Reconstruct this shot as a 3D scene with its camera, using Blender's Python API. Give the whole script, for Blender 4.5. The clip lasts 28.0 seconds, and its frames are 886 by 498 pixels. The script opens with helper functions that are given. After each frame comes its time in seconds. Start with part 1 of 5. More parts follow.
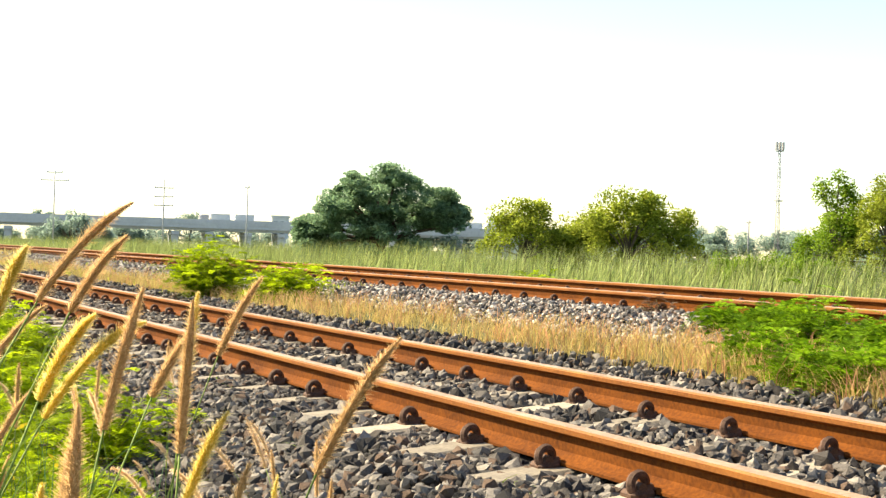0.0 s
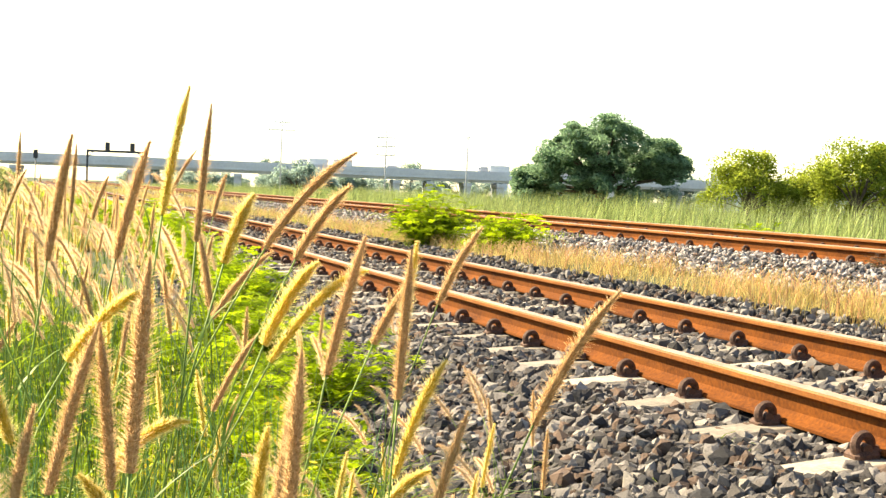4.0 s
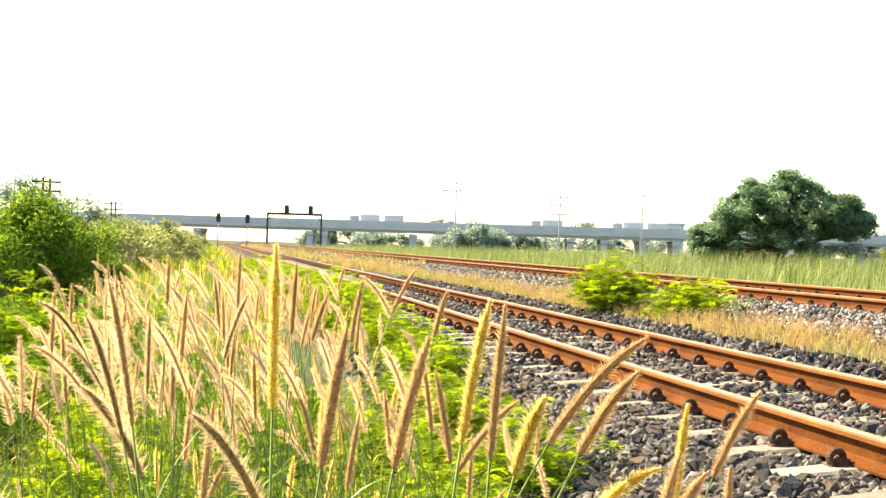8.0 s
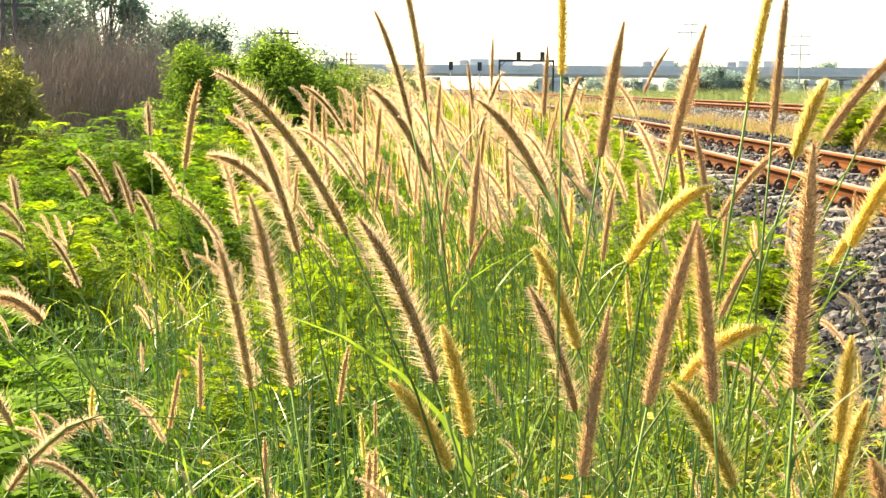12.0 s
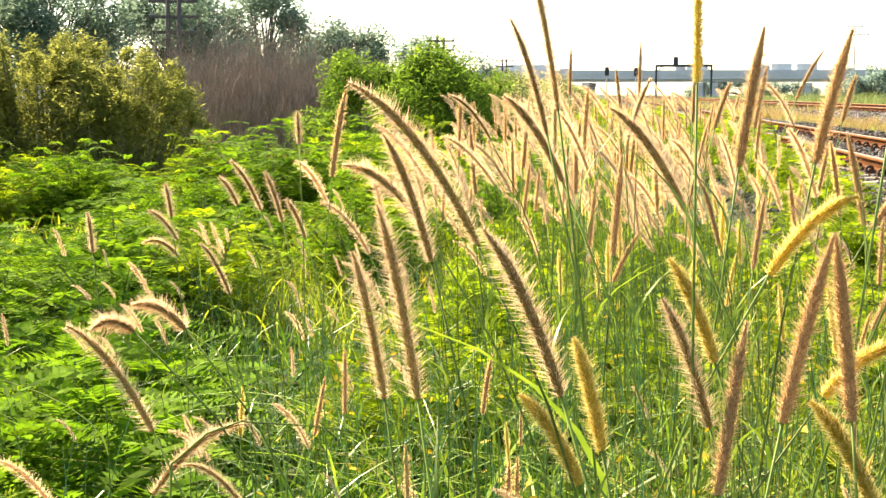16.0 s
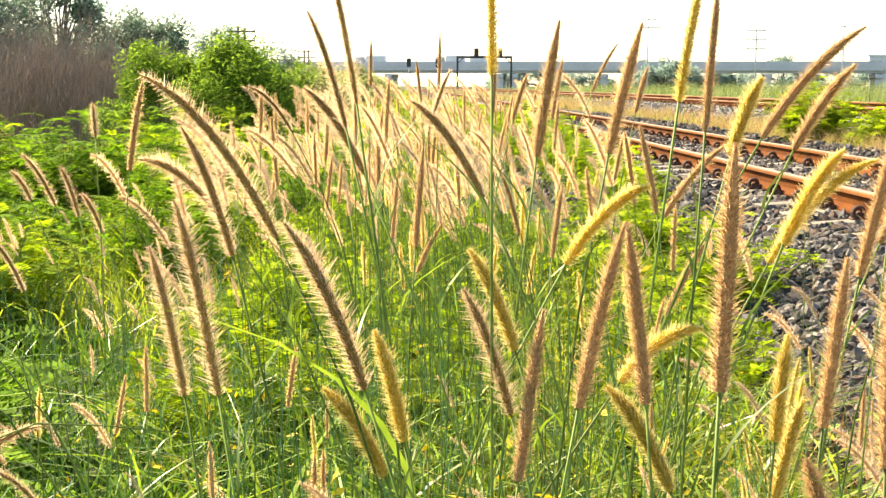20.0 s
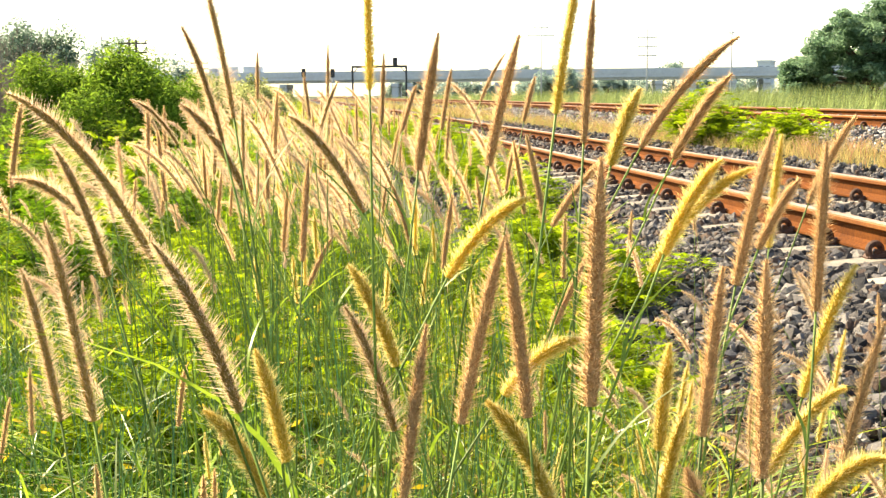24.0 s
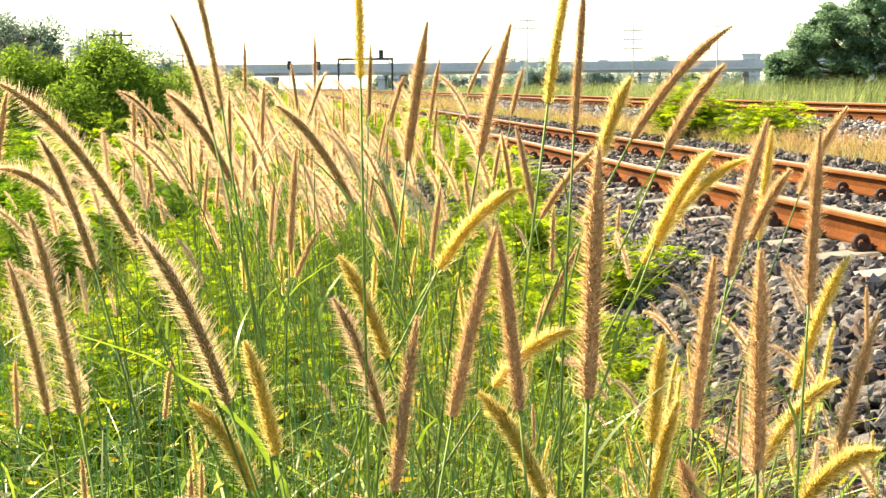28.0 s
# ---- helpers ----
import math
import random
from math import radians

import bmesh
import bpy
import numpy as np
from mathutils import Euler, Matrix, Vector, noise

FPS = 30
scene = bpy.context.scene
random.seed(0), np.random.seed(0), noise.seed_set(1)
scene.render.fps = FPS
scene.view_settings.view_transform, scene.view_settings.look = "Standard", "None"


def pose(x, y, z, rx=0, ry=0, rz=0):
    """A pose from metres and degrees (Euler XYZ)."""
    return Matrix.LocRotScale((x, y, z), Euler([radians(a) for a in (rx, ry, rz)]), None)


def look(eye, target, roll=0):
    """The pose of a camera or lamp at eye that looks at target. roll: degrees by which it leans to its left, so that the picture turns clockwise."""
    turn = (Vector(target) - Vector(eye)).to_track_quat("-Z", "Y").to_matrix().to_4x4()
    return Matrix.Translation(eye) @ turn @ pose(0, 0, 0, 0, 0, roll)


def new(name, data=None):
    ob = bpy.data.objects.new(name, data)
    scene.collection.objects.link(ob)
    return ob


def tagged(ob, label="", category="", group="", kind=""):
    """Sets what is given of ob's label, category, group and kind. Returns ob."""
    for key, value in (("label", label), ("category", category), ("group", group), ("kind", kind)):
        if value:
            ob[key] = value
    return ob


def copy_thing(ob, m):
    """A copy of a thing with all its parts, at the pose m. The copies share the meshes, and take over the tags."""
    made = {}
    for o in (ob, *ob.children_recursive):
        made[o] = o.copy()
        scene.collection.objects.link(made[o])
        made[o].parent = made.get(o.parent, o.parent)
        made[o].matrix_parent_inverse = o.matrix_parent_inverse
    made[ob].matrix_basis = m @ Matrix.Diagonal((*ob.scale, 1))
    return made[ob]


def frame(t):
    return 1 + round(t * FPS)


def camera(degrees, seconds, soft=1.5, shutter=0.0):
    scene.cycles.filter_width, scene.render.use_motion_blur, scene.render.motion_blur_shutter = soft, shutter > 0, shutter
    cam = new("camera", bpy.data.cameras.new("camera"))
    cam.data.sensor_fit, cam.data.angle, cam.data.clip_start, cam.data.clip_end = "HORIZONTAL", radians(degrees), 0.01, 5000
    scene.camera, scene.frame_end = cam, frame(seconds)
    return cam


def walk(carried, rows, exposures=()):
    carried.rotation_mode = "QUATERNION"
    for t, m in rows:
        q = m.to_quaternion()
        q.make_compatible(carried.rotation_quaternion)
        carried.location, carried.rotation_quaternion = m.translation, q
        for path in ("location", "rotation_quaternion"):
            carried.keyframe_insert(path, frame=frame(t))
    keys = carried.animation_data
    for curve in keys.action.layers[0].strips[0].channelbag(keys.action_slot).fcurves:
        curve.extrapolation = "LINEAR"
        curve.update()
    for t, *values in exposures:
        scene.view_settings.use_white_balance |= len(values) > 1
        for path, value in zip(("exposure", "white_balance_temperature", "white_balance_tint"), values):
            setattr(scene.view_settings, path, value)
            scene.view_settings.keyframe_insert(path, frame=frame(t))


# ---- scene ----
cam = camera(34.7, 28.0, 1.4)
PATH = [
    (0, (-2.65, -4.731, 0.775), (-1.8, -2.92, 0.777), 1.7),
    (0.5, (-2.652, -4.74, 0.777), (-1.801, -2.93, 0.772), 1.6),
    (1, (-2.649, -4.732, 0.777), (-1.801, -2.921, 0.758), 1.5),
    (1.5, (-2.649, -4.732, 0.777), (-1.807, -2.919, 0.756), 1.6),
    (2, (-2.647, -4.725, 0.775), (-1.81, -2.909, 0.754), 1.7),
    (2.5, (-2.647, -4.725, 0.775), (-1.911, -2.866, 0.74), 2.0),
    (3, (-2.649, -4.733, 0.774), (-1.984, -2.847, 0.724), 2.1),
    (3.5, (-2.649, -4.728, 0.775), (-2.035, -2.825, 0.711), 2.2),
    (5.5, (-2.648, -4.726, 0.777), (-2.167, -2.787, 0.675), 2.3),
    (6, (-2.667, -4.715, 0.788), (-2.181, -2.777, 0.703), 2.4),
    (6.5, (-2.663, -4.522, 0.767), (-2.225, -2.571, 0.722), 5.4),
    (7, (-2.74, -4.595, 0.838), (-2.353, -2.633, 0.834), 5.5),
    (7.5, (-2.793, -4.582, 0.796), (-2.507, -2.602, 0.796), 5.8),
    (8, (-2.72, -4.587, 0.88), (-2.396, -2.613, 0.876), 1.7),
    (8.5, (-2.73, -4.585, 0.855), (-2.436, -2.607, 0.808), -0.7),
    (9, (-2.724, -4.587, 0.813), (-2.463, -2.609, 0.677), -0.5),
    (9.5, (-2.722, -4.578, 0.785), (-2.488, -2.604, 0.566), -0.5),
    (10, (-2.745, -4.612, 0.775), (-2.576, -2.634, 0.536), 0.2),
    (10.5, (-2.758, -4.603, 0.781), (-2.621, -2.62, 0.558), -0.1),
    (11, (-2.756, -4.615, 0.769), (-2.648, -2.629, 0.565), 0.3),
    (11.5, (-2.757, -4.615, 0.761), (-2.693, -2.628, 0.545), 0.7),
    (12, (-2.756, -4.622, 0.759), (-2.754, -2.634, 0.534), 0.6),
    (12.5, (-2.747, -4.618, 0.76), (-2.802, -2.632, 0.534), 0.4),
    (14.5, (-2.736, -4.615, 0.763), (-2.906, -2.634, 0.542), -0.2),
    (15, (-2.738, -4.612, 0.762), (-2.943, -2.635, 0.541), -0.0),
    (15.5, (-2.737, -4.614, 0.762), (-2.967, -2.64, 0.543), -0.2),
    (16, (-2.74, -4.611, 0.761), (-2.956, -2.635, 0.544), 0.1),
    (16.5, (-2.74, -4.608, 0.761), (-2.922, -2.629, 0.537), 0.2),
    (17, (-2.739, -4.611, 0.762), (-2.865, -2.628, 0.54), 0.1),
    (17.5, (-2.739, -4.61, 0.762), (-2.843, -2.625, 0.542), 0.2),
    (18, (-2.738, -4.608, 0.762), (-2.815, -2.622, 0.538), 0.2),
    (18.5, (-2.743, -4.604, 0.761), (-2.784, -2.618, 0.53), 0.5),
    (19, (-2.744, -4.602, 0.759), (-2.754, -2.617, 0.522), 0.7),
    (19.5, (-2.74, -4.603, 0.76), (-2.724, -2.617, 0.521), 0.3),
    (20, (-2.737, -4.61, 0.762), (-2.679, -2.623, 0.533), 0.1),
    (20.5, (-2.739, -4.604, 0.761), (-2.646, -2.619, 0.532), 0.3),
    (21, (-2.739, -4.602, 0.761), (-2.603, -2.621, 0.529), 0.4),
    (21.5, (-2.737, -4.61, 0.762), (-2.57, -2.631, 0.531), 0.1),
    (22, (-2.733, -4.619, 0.764), (-2.538, -2.64, 0.551), -0.2),
    (22.5, (-2.733, -4.606, 0.762), (-2.529, -2.627, 0.556), -0.1),
    (24.5, (-2.722, -4.6, 0.766), (-2.521, -2.622, 0.544), -0.7),
    (25, (-2.725, -4.595, 0.764), (-2.519, -2.618, 0.537), -0.6),
    (25.5, (-2.726, -4.592, 0.763), (-2.524, -2.616, 0.532), -0.5),
    (26, (-2.725, -4.591, 0.764), (-2.514, -2.615, 0.537), -0.6),
    (26.5, (-2.726, -4.591, 0.763), (-2.51, -2.616, 0.536), -0.5),
    (27, (-2.726, -4.591, 0.764), (-2.509, -2.616, 0.536), -0.6),
    (27.5, (-2.73, -4.589, 0.763), (-2.506, -2.615, 0.534), -0.3),
    (28, (-2.726, -4.593, 0.763), (-2.506, -2.618, 0.536), -0.5),
]
walk(cam, [(t, look(eye, target, roll)) for t, eye, target, roll in PATH], [(0.0, 1.48, 7400, 9), (3.0, 1.80, 7500, 10), (6.0, 1.83, 7500, 10), (9.0, 1.75, 7500, 10), (11.0, 1.74, 7300, 11), (28.0, 1.74, 7300, 11)])

# ---- light ----
SUN_AZ, SUN_EL = radians(-42.0), radians(43.0)   # azimuth from +y towards +x
world = bpy.data.worlds.new("sky")
scene.world = world
world.use_nodes = True
wn = world.node_tree.nodes
sky = wn.new("ShaderNodeTexSky")
sky.sky_type, sky.sun_disc = "NISHITA", False
sky.sun_elevation, sky.sun_rotation = SUN_EL, SUN_AZ
sky.air_density, sky.dust_density, sky.ozone_density = 1.0, 0.4, 1.0
wn["Background"].inputs["Strength"].default_value = 0.1
world.node_tree.links.new(sky.outputs[0], wn["Background"].inputs["Color"])
sun = new("sun", bpy.data.lights.new("sun", "SUN"))
sun.data.energy, sun.data.angle, sun.data.color = 5.5, radians(0.7), (1.0, 0.89, 0.68)
to_sun = Vector((math.sin(SUN_AZ) * math.cos(SUN_EL), math.cos(SUN_AZ) * math.cos(SUN_EL), math.sin(SUN_EL)))
sun.matrix_world = look(to_sun * 50, (0, 0, 0))

# ---- materials ----
rng = np.random.default_rng(7)


def material(name, dark, light, rough=0.7, scale=8.0, bump=0.2, metal=0.0, leaf=0.0, spread=0.0, fine=6.0, spec=0.3, island=False):
    """Two-scale procedural surface; leaf: share of light let through; spread: brightness change from piece to piece."""
    m = bpy.data.materials.new(name)
    m.use_nodes = True
    t = m.node_tree
    n, l = t.nodes, t.links
    b = n["Principled BSDF"]
    b.inputs["Roughness"].default_value, b.inputs["Metallic"].default_value = rough, metal
    b.inputs["Specular IOR Level"].default_value = spec
    co = n.new("ShaderNodeTexCoord")
    big, small = n.new("ShaderNodeTexNoise"), n.new("ShaderNodeTexNoise")
    big.inputs["Scale"].default_value, small.inputs["Scale"].default_value = scale, scale * fine
    big.inputs["Detail"].default_value, small.inputs["Detail"].default_value = 4, 6
    for q in (big, small):
        l.new(co.outputs["Object"], q.inputs["Vector"])
    mix = n.new("ShaderNodeMath")
    mix.operation = "MULTIPLY_ADD"
    l.new(small.outputs["Fac"], mix.inputs[0])
    mix.inputs[1].default_value = 0.5
    half = n.new("ShaderNodeMath")
    half.operation = "MULTIPLY"
    half.inputs[1].default_value = 0.5
    l.new(big.outputs["Fac"], half.inputs[0])
    l.new(half.outputs[0], mix.inputs[2])
    ramp = n.new("ShaderNodeValToRGB")
    ramp.color_ramp.elements[0].position, ramp.color_ramp.elements[1].position = 0.34, 0.66
    ramp.color_ramp.elements[0].color, ramp.color_ramp.elements[1].color = (*dark, 1), (*light, 1)
    l.new(mix.outputs[0], ramp.inputs["Fac"])
    colour = ramp.outputs["Color"]
    if spread:
        if island:
            src = n.new("ShaderNodeNewGeometry").outputs["Random Per Island"]
        else:
            src = n.new("ShaderNodeObjectInfo").outputs["Random"]
        rng_map = n.new("ShaderNodeMapRange")
        rng_map.inputs["To Min"].default_value, rng_map.inputs["To Max"].default_value = 1 - spread, 1 + spread
        l.new(src, rng_map.inputs["Value"])
        hsv = n.new("ShaderNodeHueSaturation")
        l.new(rng_map.outputs[0], hsv.inputs["Value"])
        l.new(colour, hsv.inputs["Color"])
        colour = hsv.outputs["Color"]
    l.new(colour, b.inputs["Base Color"])
    if bump:
        bp = n.new("ShaderNodeBump")
        bp.inputs["Strength"].default_value = bump
        bp.inputs["Distance"].default_value = 0.01
        l.new(small.outputs["Fac"], bp.inputs["Height"])
        l.new(bp.outputs[0], b.inputs["Normal"])
    if leaf:
        tr = n.new("ShaderNodeBsdfTranslucent")
        l.new(colour, tr.inputs["Color"])
        ms = n.new("ShaderNodeMixShader")
        ms.inputs["Fac"].default_value = leaf
        l.new(b.outputs[0], ms.inputs[1])
        l.new(tr.outputs[0], ms.inputs[2])
        l.new(ms.outputs[0], n["Material Output"].inputs["Surface"])
    return m


M_FIELD = material("verge_ground", (0.018, 0.030, 0.008), (0.065, 0.075, 0.025), 0.95, 0.9, 0.5)
# Near-black sheet under the stones: the shade between them is in its colour.
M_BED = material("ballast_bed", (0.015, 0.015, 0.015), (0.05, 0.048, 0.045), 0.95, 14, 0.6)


def stone_material(name, gain, island):
    """Broken rock: each piece picks a grey or brown of its own, with fine speckle and dusty patches."""
    m = material(name, (0.55, 0.54, 0.53), (1.0, 0.98, 0.95), 0.9, 25, 0.6, spec=0.25)
    n, l = m.node_tree.nodes, m.node_tree.links
    src = n.new("ShaderNodeNewGeometry").outputs["Random Per Island"] if island else n.new("ShaderNodeObjectInfo").outputs["Random"]
    ramp = n.new("ShaderNodeValToRGB")
    ramp.color_ramp.interpolation = "CONSTANT"
    for k, (p, c) in enumerate(((0.0, (0.055, 0.054, 0.056)), (0.17, (0.115, 0.104, 0.097)), (0.37, (0.20, 0.182, 0.170)), (0.56, (0.19, 0.130, 0.096)), (0.70, (0.31, 0.288, 0.266)), (0.88, (0.45, 0.412, 0.362)))):
        e = ramp.color_ramp.elements[k] if k < 2 else ramp.color_ramp.elements.new(p)
        e.position, e.color = p, (*[v * gain for v in c], 1)
    l.new(src, ramp.inputs["Fac"])
    mul = n.new("ShaderNodeMix")
    mul.data_type, mul.blend_type = "RGBA", "MULTIPLY"
    mul.inputs["Factor"].default_value = 1.0
    b = n["Principled BSDF"]
    old = b.inputs["Base Color"].links[0].from_socket
    l.new(old, mul.inputs["A"])
    l.new(ramp.outputs["Color"], mul.inputs["B"])
    l.new(mul.outputs["Result"], b.inputs["Base Color"])
    return m


M_STONE = stone_material("crushed_stone", 0.74, True)
M_STONE_ONE = stone_material("crushed_stone_loose", 0.74, False)
M_STONE_PALE = stone_material("pale_crushed_stone", 1.75, True)
M_RUST = material("rusty_rail_steel", (0.060, 0.017, 0.003), (0.18, 0.055, 0.007), 0.9, 2.2, 0.08, metal=0.0, fine=30, spec=0.12)
# Lighter worn rust; the light on the head's side is put into it too.
M_RUSTHEAD = material("worn_lit_rail_head", (0.15, 0.046, 0.008), (0.31, 0.115, 0.022), 0.7, 3, 0.08, metal=0.1, fine=20)
M_SHINE = material("worn_running_surface", (0.27, 0.15, 0.07), (0.48, 0.34, 0.22), 0.45, 5, 0.05, metal=0.3, fine=10)
M_CLIP = material("dark_rusty_spring_steel", (0.035, 0.02, 0.015), (0.15, 0.08, 0.05), 0.7, 40, 0.3, metal=0.2)
M_SLEEPER = material("weathered_concrete_sleeper", (0.16, 0.138, 0.11), (0.34, 0.30, 0.24), 0.9, 9, 0.5, spread=0.25)
M_CONCRETE = material("pale_bridge_concrete", (0.50, 0.51, 0.53), (0.62, 0.63, 0.64), 0.9, 0.3, 0.1)
M_HEAD = material("brown_seed_head", (0.27, 0.14, 0.05), (0.60, 0.38, 0.17), 0.8, 380, 0.2, leaf=0.3, spread=0.15, fine=3.0)
M_HEADO = material("olive_brown_seed_head", (0.22, 0.13, 0.03), (0.48, 0.30, 0.085), 0.8, 380, 0.2, leaf=0.25, spread=0.2, fine=3.0)
M_HEADC = material("cream_seed_head", (0.55, 0.36, 0.18), (0.82, 0.60, 0.36), 0.8, 380, 0.2, leaf=0.45, spread=0.2, fine=3.0)
M_HEADY = material("golden_seed_head", (0.45, 0.31, 0.03), (0.75, 0.55, 0.10), 0.8, 380, 0.2, leaf=0.4, spread=0.2, fine=3.0)
M_BRISTLE = material("pale_pink_bristle", (0.80, 0.53, 0.31), (0.98, 0.74, 0.48), 0.6, 40, 0.0, leaf=0.7, spread=0.05)
M_BRISTLEA = material("tan_bristle", (0.68, 0.42, 0.19), (0.87, 0.60, 0.31), 0.6, 40, 0.0, leaf=0.7, spread=0.08)
M_BRISTLEY = material("yellow_bristle", (0.85, 0.64, 0.18), (0.98, 0.82, 0.38), 0.6, 40, 0.0, leaf=0.75, spread=0.08)
M_STALK = material("green_grass_stalk", (0.075, 0.14, 0.02), (0.23, 0.31, 0.06), 0.55, 20, 0.0, leaf=0.2, spread=0.35, spec=0.2)
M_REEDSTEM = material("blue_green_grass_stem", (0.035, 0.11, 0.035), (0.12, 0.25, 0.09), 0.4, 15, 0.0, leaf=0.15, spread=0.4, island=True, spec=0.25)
M_BLADE = material("green_grass_blade", (0.12, 0.18, 0.008), (0.46, 0.50, 0.035), 0.5, 3, 0.0, leaf=0.55, spread=0.65, island=True, spec=0.25)
# Deep green grass; the shade of its dark gaps is put into the colour.
M_DEEP = material("shaded_deep_green_blade", (0.02, 0.075, 0.004), (0.14, 0.27, 0.015), 0.4, 6, 0.0, leaf=0.35, spread=0.6, island=True, spec=0.35)
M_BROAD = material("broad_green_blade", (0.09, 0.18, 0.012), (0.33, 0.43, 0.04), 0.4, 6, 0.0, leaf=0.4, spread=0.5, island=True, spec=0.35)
M_BROWN = material("brown_dead_blade", (0.10, 0.055, 0.02), (0.30, 0.18, 0.07), 0.8, 3, 0.0, leaf=0.2, spread=0.4, island=True)
M_STRAW = material("dry_straw_blade", (0.33, 0.23, 0.055), (0.70, 0.55, 0.21), 0.7, 1.2, 0.0, leaf=0.35, spread=0.45, island=True)
M_STRAWRED = material("reddish_dry_seed_grass", (0.40, 0.18, 0.08), (0.66, 0.38, 0.20), 0.7, 1.2, 0.0, leaf=0.35, spread=0.4, island=True)
M_DRYLEAF = material("dry_brown_leaflets", (0.06, 0.035, 0.02), (0.16, 0.09, 0.05), 0.8, 8, 0.0, leaf=0.2, spread=0.4, island=True)
M_WEED = material("bright_green_leaflets", (0.13, 0.22, 0.006), (0.40, 0.50, 0.02), 0.8, 4, 0.0, leaf=0.58, spread=0.45, island=True, spec=0.1)
M_WEEDG = material("deep_green_leaflets", (0.07, 0.17, 0.007), (0.24, 0.38, 0.02), 0.8, 4, 0.0, leaf=0.5, spread=0.5, island=True, spec=0.1)
M_WEEDSTEM = material("weed_stem", (0.10, 0.10, 0.03), (0.22, 0.22, 0.08), 0.7, 20, 0.1)
M_REED = material("reed_blade", (0.06, 0.13, 0.025), (0.46, 0.49, 0.16), 0.6, 1.5, 0.0, leaf=0.35, spread=0.7, island=True)
# Dark green leaves, lightened in colour to carry the haze before the tree.
M_TREE = material("haze_lightened_tree_leaves", (0.13, 0.23, 0.13), (0.23, 0.34, 0.20), 0.8, 0.5, 0.0, leaf=0.55, spread=0.3, island=True, spec=0.05)
M_YTREE = material("yellow_green_leaves", (0.14, 0.20, 0.02), (0.38, 0.43, 0.06), 0.7, 0.5, 0.0, leaf=0.5, spread=0.45, island=True, spec=0.1)
M_BUSH = material("mid_green_leaves", (0.085, 0.18, 0.016), (0.29, 0.41, 0.045), 0.85, 1.0, 0.0, leaf=0.55, spread=0.4, island=True, spec=0.1)
M_OLIVE = material("olive_brown_leaves", (0.17, 0.185, 0.035), (0.37, 0.38, 0.09), 0.8, 1.2, 0.0, leaf=0.62, spread=0.35, island=True, spec=0.05)
M_HEDGE = material("pale_straw_green_leaves", (0.24, 0.28, 0.09), (0.44, 0.44, 0.18), 0.8, 0.6, 0.0, leaf=0.55, spread=0.35, island=True, spec=0.05)
# Pale blue-green: distance haze is put into the leaf colour.
M_FAR = material("haze_tinted_far_leaves", (0.24, 0.33, 0.27), (0.34, 0.43, 0.37), 0.9, 0.2, 0.0, leaf=0.6, spread=0.1, island=True, spec=0.0)
# Greyed and lightened: the haze before the grove is in this colour.
M_GROVE = material("haze_greyed_grove_leaves", (0.13, 0.21, 0.14), (0.27, 0.36, 0.25), 0.8, 0.4, 0.0, leaf=0.55, spread=0.35, island=True, spec=0.1)
M_TWIG = material("dry_grey_twigs", (0.16, 0.12, 0.09), (0.33, 0.26, 0.20), 0.9, 4, 0.0, spread=0.35, island=True)
M_BARK = material("bark", (0.06, 0.045, 0.03), (0.16, 0.13, 0.10), 0.9, 6, 0.6)
M_POLE = material("weathered_pole_timber", (0.05, 0.04, 0.035), (0.13, 0.11, 0.10), 0.9, 5, 0.3)
M_GALV = material("galvanised_steel", (0.20, 0.21, 0.22), (0.32, 0.33, 0.34), 0.6, 4, 0.05, metal=0.2)
M_PALEPOLE = material("pale_concrete_pole", (0.42, 0.42, 0.42), (0.55, 0.55, 0.55), 0.9, 3, 0.05)
M_MASTR = material("faded_red_white_mast_paint", (0.22, 0.19, 0.20), (0.33, 0.29, 0.30), 0.8, 0.3, 0.0)
M_SIGNAL = material("dark_signal_housing", (0.03, 0.03, 0.032), (0.07, 0.07, 0.075), 0.6, 5, 0.05)
M_TRUCK = material("pale_truck_body", (0.62, 0.64, 0.66), (0.76, 0.77, 0.77), 0.6, 0.5, 0.0)
M_CAB = material("truck_cab_paint", (0.30, 0.32, 0.36), (0.45, 0.46, 0.48), 0.4, 0.5, 0.0)
M_TYRE = material("tyre_rubber", (0.02, 0.02, 0.02), (0.04, 0.04, 0.04), 0.9, 8, 0.1)
M_BUILD = material("pale_building_render", (0.58, 0.61, 0.64), (0.70, 0.72, 0.74), 0.9, 0.2, 0.0)
M_PANE = material("far_window_glass", (0.16, 0.19, 0.22), (0.22, 0.26, 0.30), 0.2, 0.5, 0.0, spec=0.6)
M_WIRE = material("grey_wire", (0.25, 0.25, 0.26), (0.35, 0.35, 0.36), 0.6, 3, 0.0)
M_YFLOWER = material("yellow_flower", (0.7, 0.45, 0.02), (0.85, 0.65, 0.05), 0.6, 30, 0.0, leaf=0.3)


# ---- mesh helpers ----
def tris(name, verts, faces, mat, parent=None, label="", smooth=False):
    """One mesh object from arrays of points and triangles."""
    v, f = np.asarray(verts, np.float32), np.asarray(faces, np.int32)
    me = bpy.data.meshes.new(name)
    me.vertices.add(len(v))
    me.vertices.foreach_set("co", v.ravel())
    me.loops.add(f.size)
    me.loops.foreach_set("vertex_index", f.ravel())
    me.polygons.add(len(f))
    me.polygons.foreach_set("loop_start", np.arange(0, f.size, f.shape[1], dtype=np.int32))
    me.polygons.foreach_set("use_smooth", np.full(len(f), smooth))
    me.update(calc_edges=True)
    me.materials.append(mat)
    return link(name, me, parent, label)


